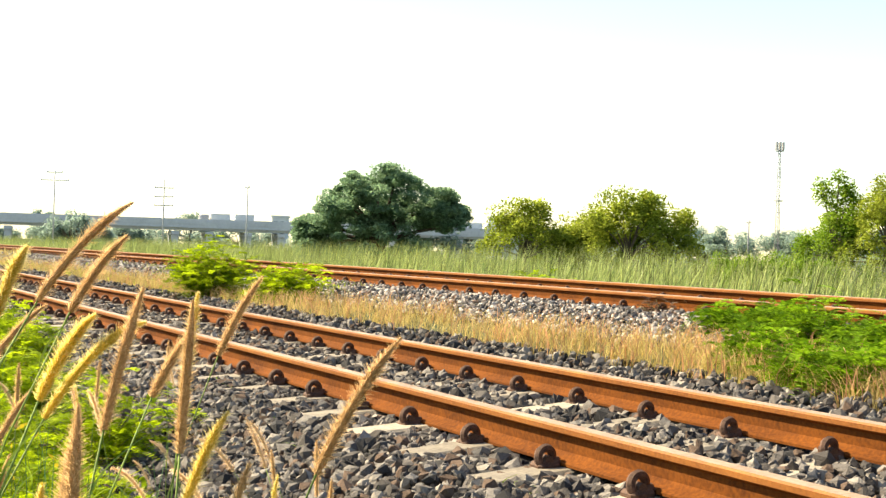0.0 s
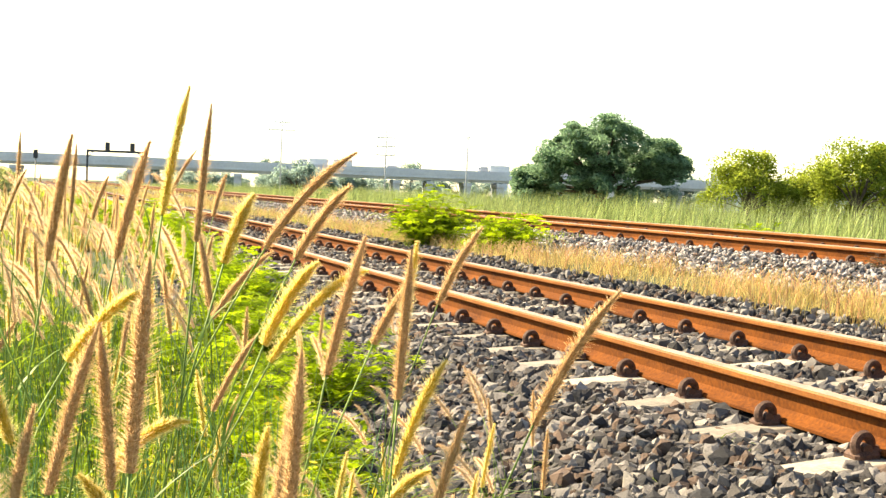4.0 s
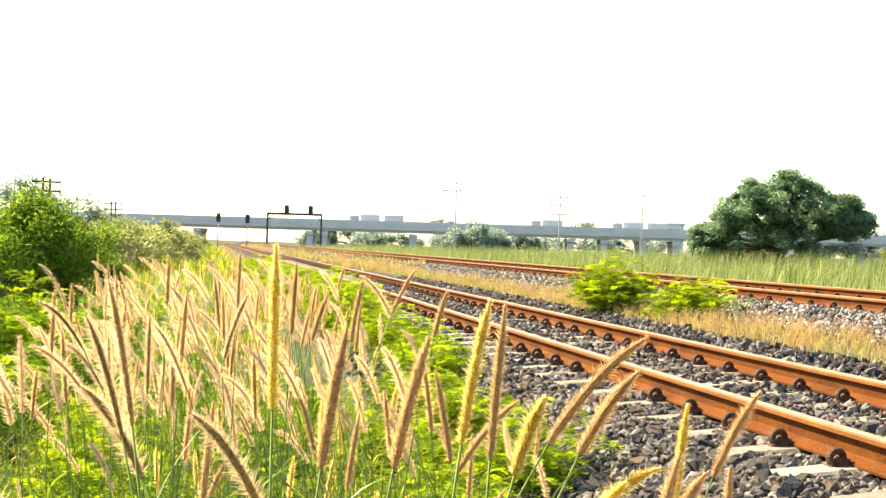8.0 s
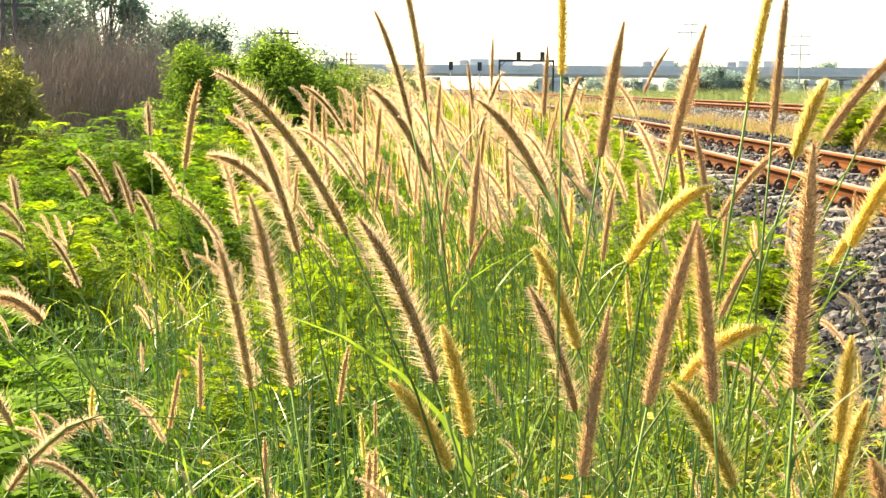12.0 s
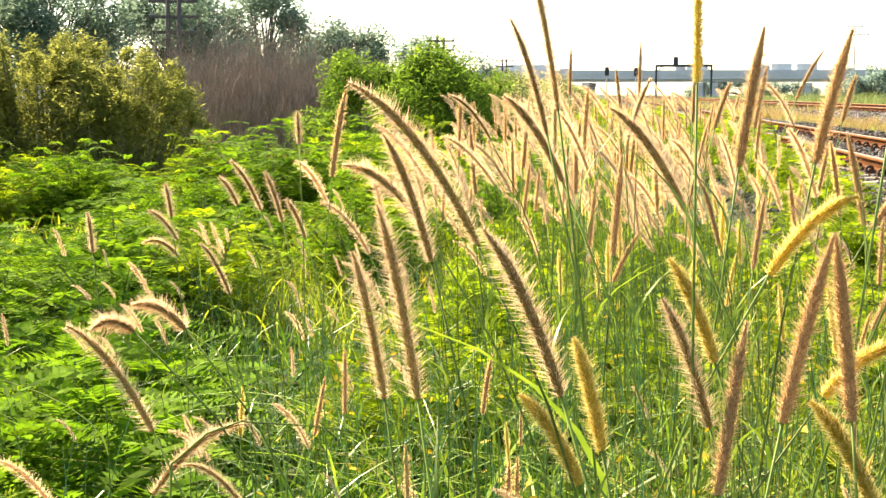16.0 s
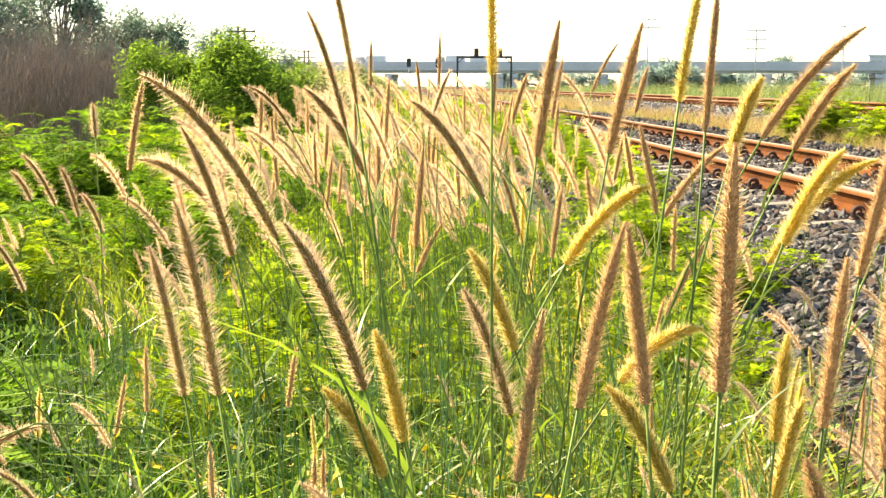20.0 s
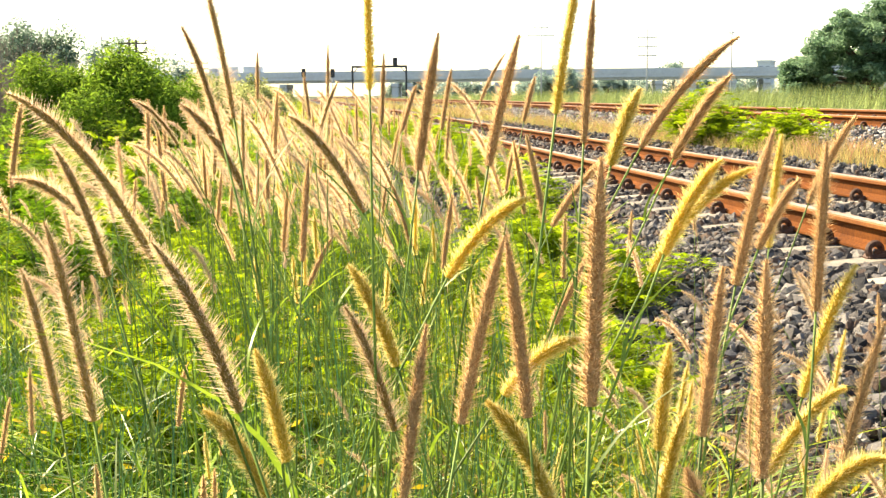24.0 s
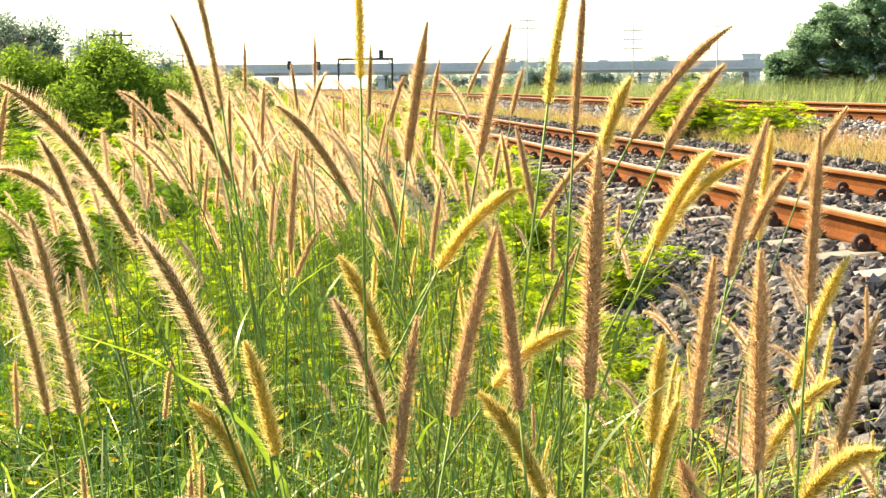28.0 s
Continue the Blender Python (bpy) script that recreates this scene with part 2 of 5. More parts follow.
def link(name, me, parent=None, label=""):
    ob = new(name, me)
    if parent is not None:
        ob.parent = parent
    if label:
        tagged(ob, label)
    return ob


def part(name, bm, mat, parent=None, label="", smooth=False):
    me = bpy.data.meshes.new(name)
    if smooth:
        for f in bm.faces:
            f.smooth = True
    bm.to_mesh(me)
    bm.free()
    me.materials.append(mat)
    return link(name, me, parent, label)


def thing(name, label, category, group="", at=(0, 0, 0)):
    ob = new(name)
    ob.empty_display_size = 0.1
    ob.location = at
    return tagged(ob, label, category, group)


def box(bm, lo, hi, bevel=0.0):
    r = bmesh.ops.create_cube(bm, size=1.0)
    s = Vector(hi) - Vector(lo)
    c = (Vector(hi) + Vector(lo)) / 2
    for v in r["verts"]:
        v.co = Vector((v.co.x * s.x, v.co.y * s.y, v.co.z * s.z)) + c
    if bevel:
        e = list({e for v in r["verts"] for e in v.link_edges})
        bmesh.ops.bevel(bm, geom=e, offset=bevel, segments=1, affect="EDGES")
    return bm


def boxes(*some, bevel=0.0):
    bm = bmesh.new()
    for lo, hi in some:
        box(bm, lo, hi, bevel)
    return bm


def tube(bm, points, radii, sides=6):
    """A tapered tube along points."""
    rings = []
    pts = [Vector([float(c) for c in p]) for p in points]
    for i, p in enumerate(pts):
        d = (pts[min(i + 1, len(pts) - 1)] - pts[max(i - 1, 0)]).normalized()
        a = d.orthogonal().normalized() if i == 0 else (rings[-1][1] - d * rings[-1][1].dot(d)).normalized()
        b = d.cross(a)
        r = float(radii[i]) if hasattr(radii, "__len__") else radii
        rings.append(([bm.verts.new(p + r * (math.cos(k * 2 * math.pi / sides) * a + math.sin(k * 2 * math.pi / sides) * b)) for k in range(sides)], a))
    for (r0, _), (r1, _) in zip(rings, rings[1:]):
        for k in range(sides):
            bm.faces.new((r0[k], r0[(k + 1) % sides], r1[(k + 1) % sides], r1[k]))
    bm.faces.new(rings[0][0][::-1])
    bm.faces.new(rings[-1][0])
    return bm


def unit(n):
    v = rng.normal(size=(n, 3))
    return v / np.linalg.norm(v, axis=1, keepdims=True)


def diamonds(centres, length, width, ways, rolls=None):
    """Leaf-shaped diamonds of two triangles each, bent a little along the midrib."""
    n = len(centres)
    ways = ways / np.linalg.norm(ways, axis=1, keepdims=True)
    side = np.cross(ways, unit(n) if rolls is None else rolls)
    side /= np.linalg.norm(side, axis=1, keepdims=True) + 1e-9
    length, width = np.broadcast_to(length, n)[:, None], np.broadcast_to(width, n)[:, None]
    v = np.stack([centres - ways * length / 2, centres + side * width / 2, centres + ways * length / 2, centres - side * width / 2], 1).reshape(-1, 3)
    base = np.arange(n)[:, None] * 4
    return v, np.concatenate([base + [0, 1, 2], base + [0, 2, 3]])


def ribbons(roots, heights, leans, widths, segs=3, droop=0.5, taper=True):
    """Grass blades: ribbons that rise from roots and bend over towards leans."""
    n = len(roots)
    s = np.linspace(0, 1, segs + 1)
    heights, widths = np.broadcast_to(heights, n), np.broadcast_to(widths, n)
    ang = rng.uniform(0, 2 * np.pi, n)
    across = np.stack([np.cos(ang), np.sin(ang), 0 * ang], 1)
    out = []
    for q in s:
        mid = roots + leans * (q ** 1.8)[..., None] if np.ndim(q) else roots + leans * q ** 1.8
        mid = mid + np.stack([0 * heights, 0 * heights, heights * (q - droop * q ** 3 * 0.5)], 1)
        w = widths * (1 - q) ** 0.6 if taper else widths
        w = np.maximum(w, 0.0006)
        out += [mid - across * w[:, None] / 2, mid + across * w[:, None] / 2]
    v = np.stack(out, 1)
    k = v.shape[1]
    f = []
    for i in range(segs):
        f += [[2 * i, 2 * i + 1, 2 * i + 3], [2 * i, 2 * i + 3, 2 * i + 2]]
    f = (np.arange(n)[:, None, None] * k + np.array(f)[None]).reshape(-1, 3)
    return v.reshape(-1, 3), f


# ---- ground ----
PROFILE_X = [-3000, -60, -12, -4, -2.0, -1.45, -1.2, -0.45, 1.7, 2.4, 3.5, 3.95, 6.2, 6.7, 7.8, 11, 60, 3000]
PROFILE_Z = [-1.2, -0.9, -0.55, -0.40, -0.38, -0.34, -0.29, -0.085, -0.055, 0.04, 0.12, 0.245, 0.29, 0.18, -0.25, -0.6, -0.9, -1.2]


def ground_z(x):
    return np.interp(x, PROFILE_X, PROFILE_Z)


def grid_sheet(name, xs, ys, lift, mat, rough=0.0):
    xs, ys = np.asarray(xs, float), np.asarray(ys, float)
    gx, gy = np.meshgrid(xs, ys)
    gz = ground_z(gx) + lift + rng.normal(size=gx.shape) * rough * np.minimum(1, 1 / (1 + 0.05 * np.abs(gy)))
    v = np.stack([gx, gy, gz], -1).reshape(-1, 3)
    nx = len(xs)
    i, j = np.meshgrid(np.arange(nx - 1), np.arange(len(ys) - 1))
    a = (j * nx + i).ravel()
    f = np.concatenate([np.stack([a, a + 1, a + nx + 1], 1), np.stack([a, a + nx + 1, a + nx], 1)])
    return tris(name, v, f, mat, smooth=True)


xs = np.unique(np.concatenate([PROFILE_X, np.linspace(-8, 10, 110), -np.geomspace(8, 3000, 24), np.geomspace(10, 3000, 24)]))
ys = np.unique(np.concatenate([np.linspace(-12, 30, 140), np.geomspace(30, 4000, 40), -np.geomspace(12, 400, 12)]))
tagged(grid_sheet("ground", xs, ys, 0.0, M_FIELD, 0.006), "flat verge and marsh ground under weeds and grass", "ground", kind="structure")
ys_b = np.unique(np.concatenate([np.linspace(-12, 30, 120), np.geomspace(30, 330, 40)]))
bed_1 = tagged(grid_sheet("ballast_bed", np.linspace(-1.5, 2.25, 30), ys_b, 0.03, M_BED, 0.008), "gravel bed under the near track, shade between stones put into its near-black colour", "ballast", kind="structure")
bed_2 = tagged(grid_sheet("ballast_bed", np.linspace(3.25, 6.75, 24), ys_b, 0.03, M_BED, 0.008), "gravel bed under the raised second track, shade between stones put into its near-black colour", "ballast", kind="structure")


# ---- railway tracks ----
CANT = 0.045 / 1.06


def rail_profile():
    half = [(0.0, 0.0), (0.062, 0.0), (0.062, 0.011), (0.022, 0.024), (0.008, 0.042), (0.008, 0.098), (0.017, 0.108), (0.0325, 0.115), (0.0335, 0.134), (0.028, 0.142)]
    return half[1:] + [(-x, z) for x, z in half[:0:-1]]


def rail_mesh(y0, y1, step):
    prof = rail_profile()
    n = len(prof)
    ys_ = np.arange(y0, y1 + step, step)
    v = np.array([[x, y, z] for y in ys_ for x, z in prof])
    f = []
    for r in range(len(ys_) - 1):
        for k in range(n):
            a, b = r * n + k, r * n + (k + 1) % n
            f += [[a, b, b + n], [a, b + n, a + n]]
    me = bpy.data.meshes.new("rail")
    me.from_pydata(v.tolist(), [], f)
    me.materials.append(M_RUST)
    me.materials.append(M_SHINE)
    me.materials.append(M_RUSTHEAD)
    top = n // 2 - 1   # the strip between the two upper points of the head
    for i, p in enumerate(me.polygons):
        k = (i // 2) % n
        p.material_index = 1 if k == top else 2 if top - 3 <= k <= top + 3 else 0
    return me


def sleeper_mesh(bm):
    r = bmesh.ops.create_cube(bm, size=1.0)
    for v in r["verts"]:
        top = v.co.z > 0
        v.co = Vector((v.co.x * 2.0, v.co.y * (0.19 if top else 0.25), -0.07 if not top else 0.0))
    bmesh.ops.bevel(bm, geom=bm.edges[:], offset=0.012, segments=1, affect="EDGES")
    return bm


def clip_mesh(bm):
    """A spring clip: a bar bent into one arch beside the rail, its arm on the rail foot, on a cast shoulder."""
    pts = []
    for k in range(19):
        a = -0.72 * math.pi + k / 18 * 1.5 * math.pi
        pts.append((-0.060 + 0.037 * math.sin(a), -0.022 + 0.040 * k / 18, 0.030 + 0.036 * math.cos(a)))
    pts += [(-0.012, 0.022, 0.014), (0.012, 0.018, 0.017)]
    tube(bm, pts, [0.012] + [0.017] * (len(pts) - 2) + [0.010], 7)
    tube(bm, [(-0.058, -0.032, 0.022), (-0.056, 0.045, 0.024)], [0.018, 0.020], 7)
    box(bm, (-0.108, -0.045, -0.03), (-0.01, 0.045, 0.016), 0.012)
    box(bm, (-0.045, -0.03, 0.0), (0.0, 0.034, 0.026), 0.01)
    return bm


def data_of(fn, name, mat):
    bm = bmesh.new()
    fn(bm)
    me = bpy.data.meshes.new(name)
    bm.to_mesh(me)
    bm.free()
    me.materials.append(mat)
    return me


SLEEPER, CLIP = data_of(sleeper_mesh, "sleeper", M_SLEEPER), data_of(clip_mesh, "rail_clip", M_CLIP)
RAIL = rail_mesh(-14, 330, 4.0)
PITCH, SKEW, FIRST_Y = 0.64, math.atan(0.27), 0.10   # sleeper spacing, lie across the rails, and phase


def track(at_x, at_z, label, first, near, last, clip_sides):
    """A canted metre-gauge track: two rails, concrete sleepers and spring clips."""
    t = thing("railway_track", label, "railway track")
    t.location = (at_x, 0, at_z)
    t.rotation_euler = (0, -math.atan(CANT), 0)
    for k, x in enumerate((-0.53, 0.53)):
        r = link("rail", RAIL, t)
        r.location = (x, 0, 0.0)
    for k in range(first, near):
        y = PITCH * k + FIRST_Y
        s = link("sleeper", SLEEPER, t)
        s.location, s.rotation_euler = (0.0, y, -0.004 + 0.006 * math.sin(k * 7.3)), (0, 0, SKEW)
        for x in (-0.53, 0.53):
            for side in clip_sides:
                c = link("rail_clip", CLIP, t)
                c.location = (x - side * 0.062 * 0.85, y + math.tan(SKEW) * x, 0.0)
                c.rotation_euler = (0, 0, 0 if side > 0 else math.pi)
    for nm, src, offs, mat in (("far_sleeper_run", SLEEPER, [(0.0, 0)], M_SLEEPER), ("far_clip_run", CLIP, [(-0.53, 1), (0.53, 1)], M_CLIP)):
        base = np.array([v.co for v in src.vertices])
        src.calc_loop_triangles()
        tri = np.array([q.vertices[:] for q in src.loop_triangles])
        V, F = [], []
        lie = np.array([[math.cos(SKEW), math.sin(SKEW), 0], [-math.sin(SKEW), math.cos(SKEW), 0], [0, 0, 1]])
        for k in range(near, last):
            for x, s in offs:
                F.append(tri + len(V) * len(base))
                V.append((base if s else base @ lie) + [x - s * 0.053, PITCH * k + FIRST_Y + 0.27 * x, 0.0 if s else -0.012])
        tagged(tris(nm, np.concatenate(V), np.concatenate(F), mat, t), kind="stuff")
    return t


RAIL_Z = -0.022
track(0.115 + 0.53, RAIL_Z + 0.0225 - 0.0, "rust-brown near railway track on pale concrete sleepers in gravel", -12, 38, 100, (1, -1))
track(4.51 + 0.53, 0.30 + 0.02, "rust-brown second railway track on a raised gravel bed", 2, 48, 100, (1,))

# ---- ballast stones ----
PHI = (1 + 5 ** 0.5) / 2
ICO_V = np.array([(-1, PHI, 0), (1, PHI, 0), (-1, -PHI, 0), (1, -PHI, 0), (0, -1, PHI), (0, 1, PHI), (0, -1, -PHI), (0, 1, -PHI), (PHI, 0, -1), (PHI, 0, 1), (-PHI, 0, -1), (-PHI, 0, 1)]) / 1.9
ICO_F = np.array([(0, 11, 5), (0, 5, 1), (0, 1, 7), (0, 7, 10), (0, 10, 11), (1, 5, 9), (5, 11, 4), (11, 10, 2), (10, 7, 6), (7, 1, 8), (3, 9, 4), (3, 4, 2), (3, 2, 6), (3, 6, 8), (3, 8, 9), (4, 9, 5), (2, 4, 11), (6, 2, 10), (8, 6, 7), (9, 8, 1)])


def turns(n):
    q = rng.normal(size=(n, 4))
    q /= np.linalg.norm(q, axis=1, keepdims=True)
    w, x, y, z = q.T
    return np.stack([1 - 2 * (y * y + z * z), 2 * (x * y - z * w), 2 * (x * z + y * w), 2 * (x * y + z * w), 1 - 2 * (x * x + z * z), 2 * (y * z - x * w), 2 * (x * z - y * w), 2 * (y * z + x * w), 1 - 2 * (x * x + y * y)], -1).reshape(n, 3, 3)


def stones(centres, sizes):
    n = len(centres)
    v = ICO_V[None] * (1 + rng.uniform(-0.32, 0.32, (n, 12, 1))) + rng.normal(size=(n, 12, 3)) * 0.12
    v *= rng.uniform(0.6, 1.25, (n, 1, 3))
    v = np.einsum("nij,nkj->nki", turns(n), v) * np.asarray(sizes)[:, None, None] / 2 + np.asarray(centres)[:, None]
    return v.reshape(-1, 3), (np.arange(n)[:, None, None] * 12 + ICO_F[None]).reshape(-1, 3)


def scatter(n, x0, x1, y0, y1, thin=0.0):
    """Random ground points; thin > 0 draws them towards y0."""
    x = rng.uniform(x0, x1, n)
    u = rng.uniform(0, 1, n)
    y = y0 + (y1 - y0) * u ** (1 + thin)
    return np.stack([x, y, ground_z(x)], 1)


def clear_of_track(p, centre, sleepers=True):
    """Drops points on the rails and most of those on the sleepers."""
    dx = np.abs(p[:, 0] - centre)
    on_rail = np.abs(dx - 0.53) < 0.085
    off = np.abs(((p[:, 1] - FIRST_Y - 0.27 * (p[:, 0] - centre)) / PITCH + 0.5) % 1 - 0.5) * PITCH
    on_sleeper = (dx < 1.02) & (off < 0.115) & (rng.uniform(size=len(p)) < np.where(dx < 0.45, 0.30, 0.96))
    return p[~(on_rail | on_sleeper)]


near_pts = clear_of_track(np.concatenate([scatter(7000, -1.35, 2.3, -12, -3.5), scatter(18500, -1.5, 0.1, -4.0, 4.0), scatter(12500, -1.45, 0.1, 4.0, 22, 0.5), scatter(13000, 0.1, 1.2, -3.5, 26, 0.7), scatter(14000, 1.2, 2.35, -3.5, 32, 0.6)]), 0.645)
near_pts[:, 2] += rng.uniform(0.0, 0.035, len(near_pts)) + 0.028
near_pts[np.abs(near_pts[:, 0] - 0.645) < 0.44, 2] += 0.014
by_end = (near_pts[:, 0] < 0.03) & (near_pts[:, 0] > -0.42)
near_pts[by_end, 2] -= 0.026
sizes = rng.uniform(0.026, 0.066, len(near_pts)) * rng.choice([1, 1, 1, 1.35], len(near_pts))
loose = np.flatnonzero((near_pts[:, 0] > -0.95) & (near_pts[:, 0] < 0.03) & (near_pts[:, 1] > -2.1) & (near_pts[:, 1] < -0.2) & (sizes > 0.045))[:300]
SHAPES = []
for k in range(24):
    v, f = stones(np.zeros((1, 3)), np.ones(1))
    one = bpy.data.meshes.new("stone")
    one.from_pydata(v.tolist(), [], f.tolist())
    one.materials.append(M_STONE_ONE)
    SHAPES.append(one)
for k, q in enumerate(loose):
    s = link("stone", SHAPES[k % 24], bed_1)
    s.location, s.rotation_euler, s.scale = near_pts[q], rng.uniform(0, 6.28, 3), [sizes[q]] * 3
near_pts, sizes = np.delete(near_pts, loose, 0), np.delete(sizes, loose)
v, f = stones(near_pts, sizes)
tagged(tris("ballast_stones", v, f, M_STONE, bed_1, "dark grey crushed stone ballast"), kind="stuff")
pts = clear_of_track(np.concatenate([scatter(21000, 3.15, 4.55, 0, 45, 0.6), scatter(5000, 4.55, 6.0, 0, 40, 0.6)]), 5.04)
pts[:, 2] += rng.uniform(0.0, 0.03, len(pts)) + 0.03
v, f = stones(pts, rng.uniform(0.026, 0.056, len(pts)))
tagged(tris("ballast_stones", v, f, M_STONE_PALE, bed_2, "pale grey crushed stone ballast"), kind="stuff")

# ---- foxtail grass ----
def curve_points(base, tip, n, sag):
    """From base to tip along a bow that bends down towards the tip."""
    base, tip = np.array(base, float), np.array(tip, float)
    s = np.linspace(0, 1, n)[:, None]
    d = tip - base
    up = np.array([0, 0, 1.0]) * np.linalg.norm(d)
    return base + d * s + up * sag * 4 * s * (1 - s)


def along(pts, u):
    """Places, tangents and two side directions at the shares u of a bowed line."""
    tan = np.gradient(pts, axis=0)
    a = np.cross(tan, [0.3, 0.9, 0.1])
    out = []
    for q in (pts, tan, a):
        out.append(np.stack([np.interp(u * (len(pts) - 1), np.arange(len(pts)), q[:, c]) for c in range(3)], 1))
    p, t, a = out[0], out[1] / np.linalg.norm(out[1], axis=1, keepdims=True), out[2] / np.linalg.norm(out[2], axis=1, keepdims=True)
    return p, t, a, np.cross(t, a)


def around(pts, u, th):
    p, t, a, b = along(pts, u)
    return p, t, np.cos(th)[:, None] * a + np.sin(th)[:, None] * b


HEAD_KINDS = {   # axis radius, spikelet length and width, fur length, long bristles' length
    "pink": (0.0022, 0.0020, 0.0011, (0.0028, 0.0064), (0.007, 0.0145)),
    "tan": (0.0032, 0.0020, 0.0012, (0.0016, 0.0040), (0.005, 0.0090)),
    "gold": (0.0026, 0.0036, 0.0017, (0.0018, 0.0046), (0.005, 0.0095)),
}


def seed_head(pts, kind, grains, fur, spikes, fine, gain=1.0):
    """A bristly spike: a thin axis set with spikelets in close spirals, a coat of short fur and sparse long bristles."""
    r0, sl, sw, fl, ll = HEAD_KINDS[kind]
    shape = lambda u: np.minimum(1, 0.75 + 3.0 * u) * np.clip((1.03 - u) / 0.36, 0.14, 1) ** 0.75  # noqa: E731
    k, n = 6, len(pts)
    u = np.repeat(np.linspace(0, 1, n), k)
    p, t, out = around(pts, u, np.tile(np.arange(k) * 2 * np.pi / k, n))
    V = [p + out * (r0 * gain * shape(u))[:, None]]
    i, j = np.meshgrid(np.arange(n - 1), np.arange(k), indexing="ij")
    a, b = (i * k + j).ravel(), (i * k + (j + 1) % k).ravel()
    F = [np.concatenate([np.stack([a, b, b + k], 1), np.stack([a, b + k, a + k], 1)])]
    # spikelets, each a lozenge of two crossed blades
    u = (np.arange(grains) + 0.5) / grains * 0.985
    p, t, out = around(pts, u, np.arange(grains) * 2.39996 + rng.normal(size=grains) * 0.12)
    sz = shape(u)[:, None] * gain
    way = out * 0.86 + t * 0.5 + unit(grains) * 0.2
    mid = p + out * r0 * sz * 0.8 + way * sl * sz * 0.42
    for roll in (np.cross(out, t), out * 0.7 - t * 0.72):
        gv, gf = diamonds(mid, sl * sz[:, 0], sw * sz[:, 0], way, np.cross(way, roll))
        F.append(gf + sum(len(q) for q in V))
        V.append(gv)
    core = np.concatenate(V), np.concatenate(F)
    # fur and long bristles
    m = fur + spikes
    u = rng.uniform(0.0, 0.99, m)
    p, t, out = around(pts, u, rng.uniform(0, 2 * np.pi, m))
    long_one = np.arange(m) >= fur
    ln = np.where(long_one, rng.uniform(*ll, m), rng.uniform(*fl, m)) * np.clip(shape(u), 0.45, 1) * gain
    foot = p + out * (r0 * gain * shape(u) + sl * 0.3 * gain * shape(u))[:, None]
    rise = np.where(long_one, rng.uniform(0.35, 0.75, m), rng.uniform(0.1, 0.9, m))[:, None]
    way = out + t * rise
    end = foot + way / np.linalg.norm(way, axis=1, keepdims=True) * ln[:, None]
    side = np.cross(way, np.cross(out, t) + unit(m) * 0.35)
    side *= (fine * np.where(long_one, 1.2, 0.9))[:, None] / np.linalg.norm(side, axis=1, keepdims=True)
    bv = np.stack([foot - side, foot + side, end + side * 0.4, end - side * 0.4], 1).reshape(-1, 3)
    return core, (bv, np.arange(m * 4).reshape(-1, 4))


def stalk_tube(points, r0, r1, sides=5):
    bm = bmesh.new()
    tube(bm, points, list(np.linspace(r0, r1, len(points))), sides)
    return bm


HEAD_LOOK = {   # seed head, bristles, words
    "pink": (M_HEADO, M_BRISTLE, "tall green grass stalk with a pink-tan bristly seed head"),
    "tan": (M_HEAD, M_BRISTLEA, "tall green grass stalk with a brown bristly seed head"),
    "gold": (M_HEADY, M_BRISTLEY, "tall green grass stalk with a golden-yellow bristly seed head"),
    "cream": (M_HEADC, M_BRISTLE, "tall green grass stalk with a cream bristly seed head"),
}


def foxtail(base, tip, kind, bow, near=True, leaves=2, gain=1.0):
    """One flowering grass stalk: stem, bristly seed head and a few blades."""
    base, tip = np.array(base), np.array(tip)
    d = tip - base
    root = np.array([base[0] - d[0] * 0.9 + rng.normal() * 0.03, base[1] - d[1] * 0.5 + rng.normal() * 0.04, 0])
    root[2] = ground_z(root[0]) - 0.01
    core, bristle, label = HEAD_LOOK[kind]
    t = thing("foxtail_grass", label, "grass", "flowering grass by the track", root)
    rel = lambda p: p - root  # noqa: E731
    # stem arrives along the head's first direction
    way = (curve_points(base, tip, 12, bow)[1] - base)
    way /= np.linalg.norm(way)
    s = np.linspace(0, 1, 9)[:, None]
    ctrl = base - way * np.linalg.norm(base - root) * 0.45
    line = (1 - s) ** 2 * root + 2 * s * (1 - s) * ctrl + s ** 2 * base
    part("stem", stalk_tube(rel(line), 0.0016, 0.0009), M_STALK, t, smooth=True)
    form = "pink" if kind == "cream" else kind
    some = (760 if form != "gold" else 420, 1500, 380, 0.00010) if near else (150, 700, 220, 0.00026)
    (cv, cf), (bv, bf) = seed_head(rel(curve_points(base, tip, 26, bow)), form, *some, gain)
    h = tris("seed_head", cv, cf, core, t)
    tris("bristles", bv, bf, bristle, h)
    for k in range(leaves):
        flag = near and k == 0   # the last blade stands off just under the head
        q = rng.uniform(0.86, 0.97) if flag else rng.uniform(0.15, 0.7)
        p = (1 - q) ** 2 * root + 2 * q * (1 - q) * ctrl + q ** 2 * base
        ang = rng.uniform(0, 2 * np.pi)
        ln = rng.uniform(0.05, 0.13) if flag else rng.uniform(0.15, 0.35)
        lv, lf = ribbons(rel(p)[None], ln * (0.7 if flag else rng.uniform(0.3, 0.8)), np.array([[math.cos(ang), math.sin(ang), 0]]) * ln * (0.6 if flag else 0.8), 0.0028 if flag else 0.007, 6, 0.1 if flag else rng.uniform(0.2, 1.4))
        tris("leaf", lv, lf, M_STALK if flag else M_BROAD, t, smooth=True)
    return t


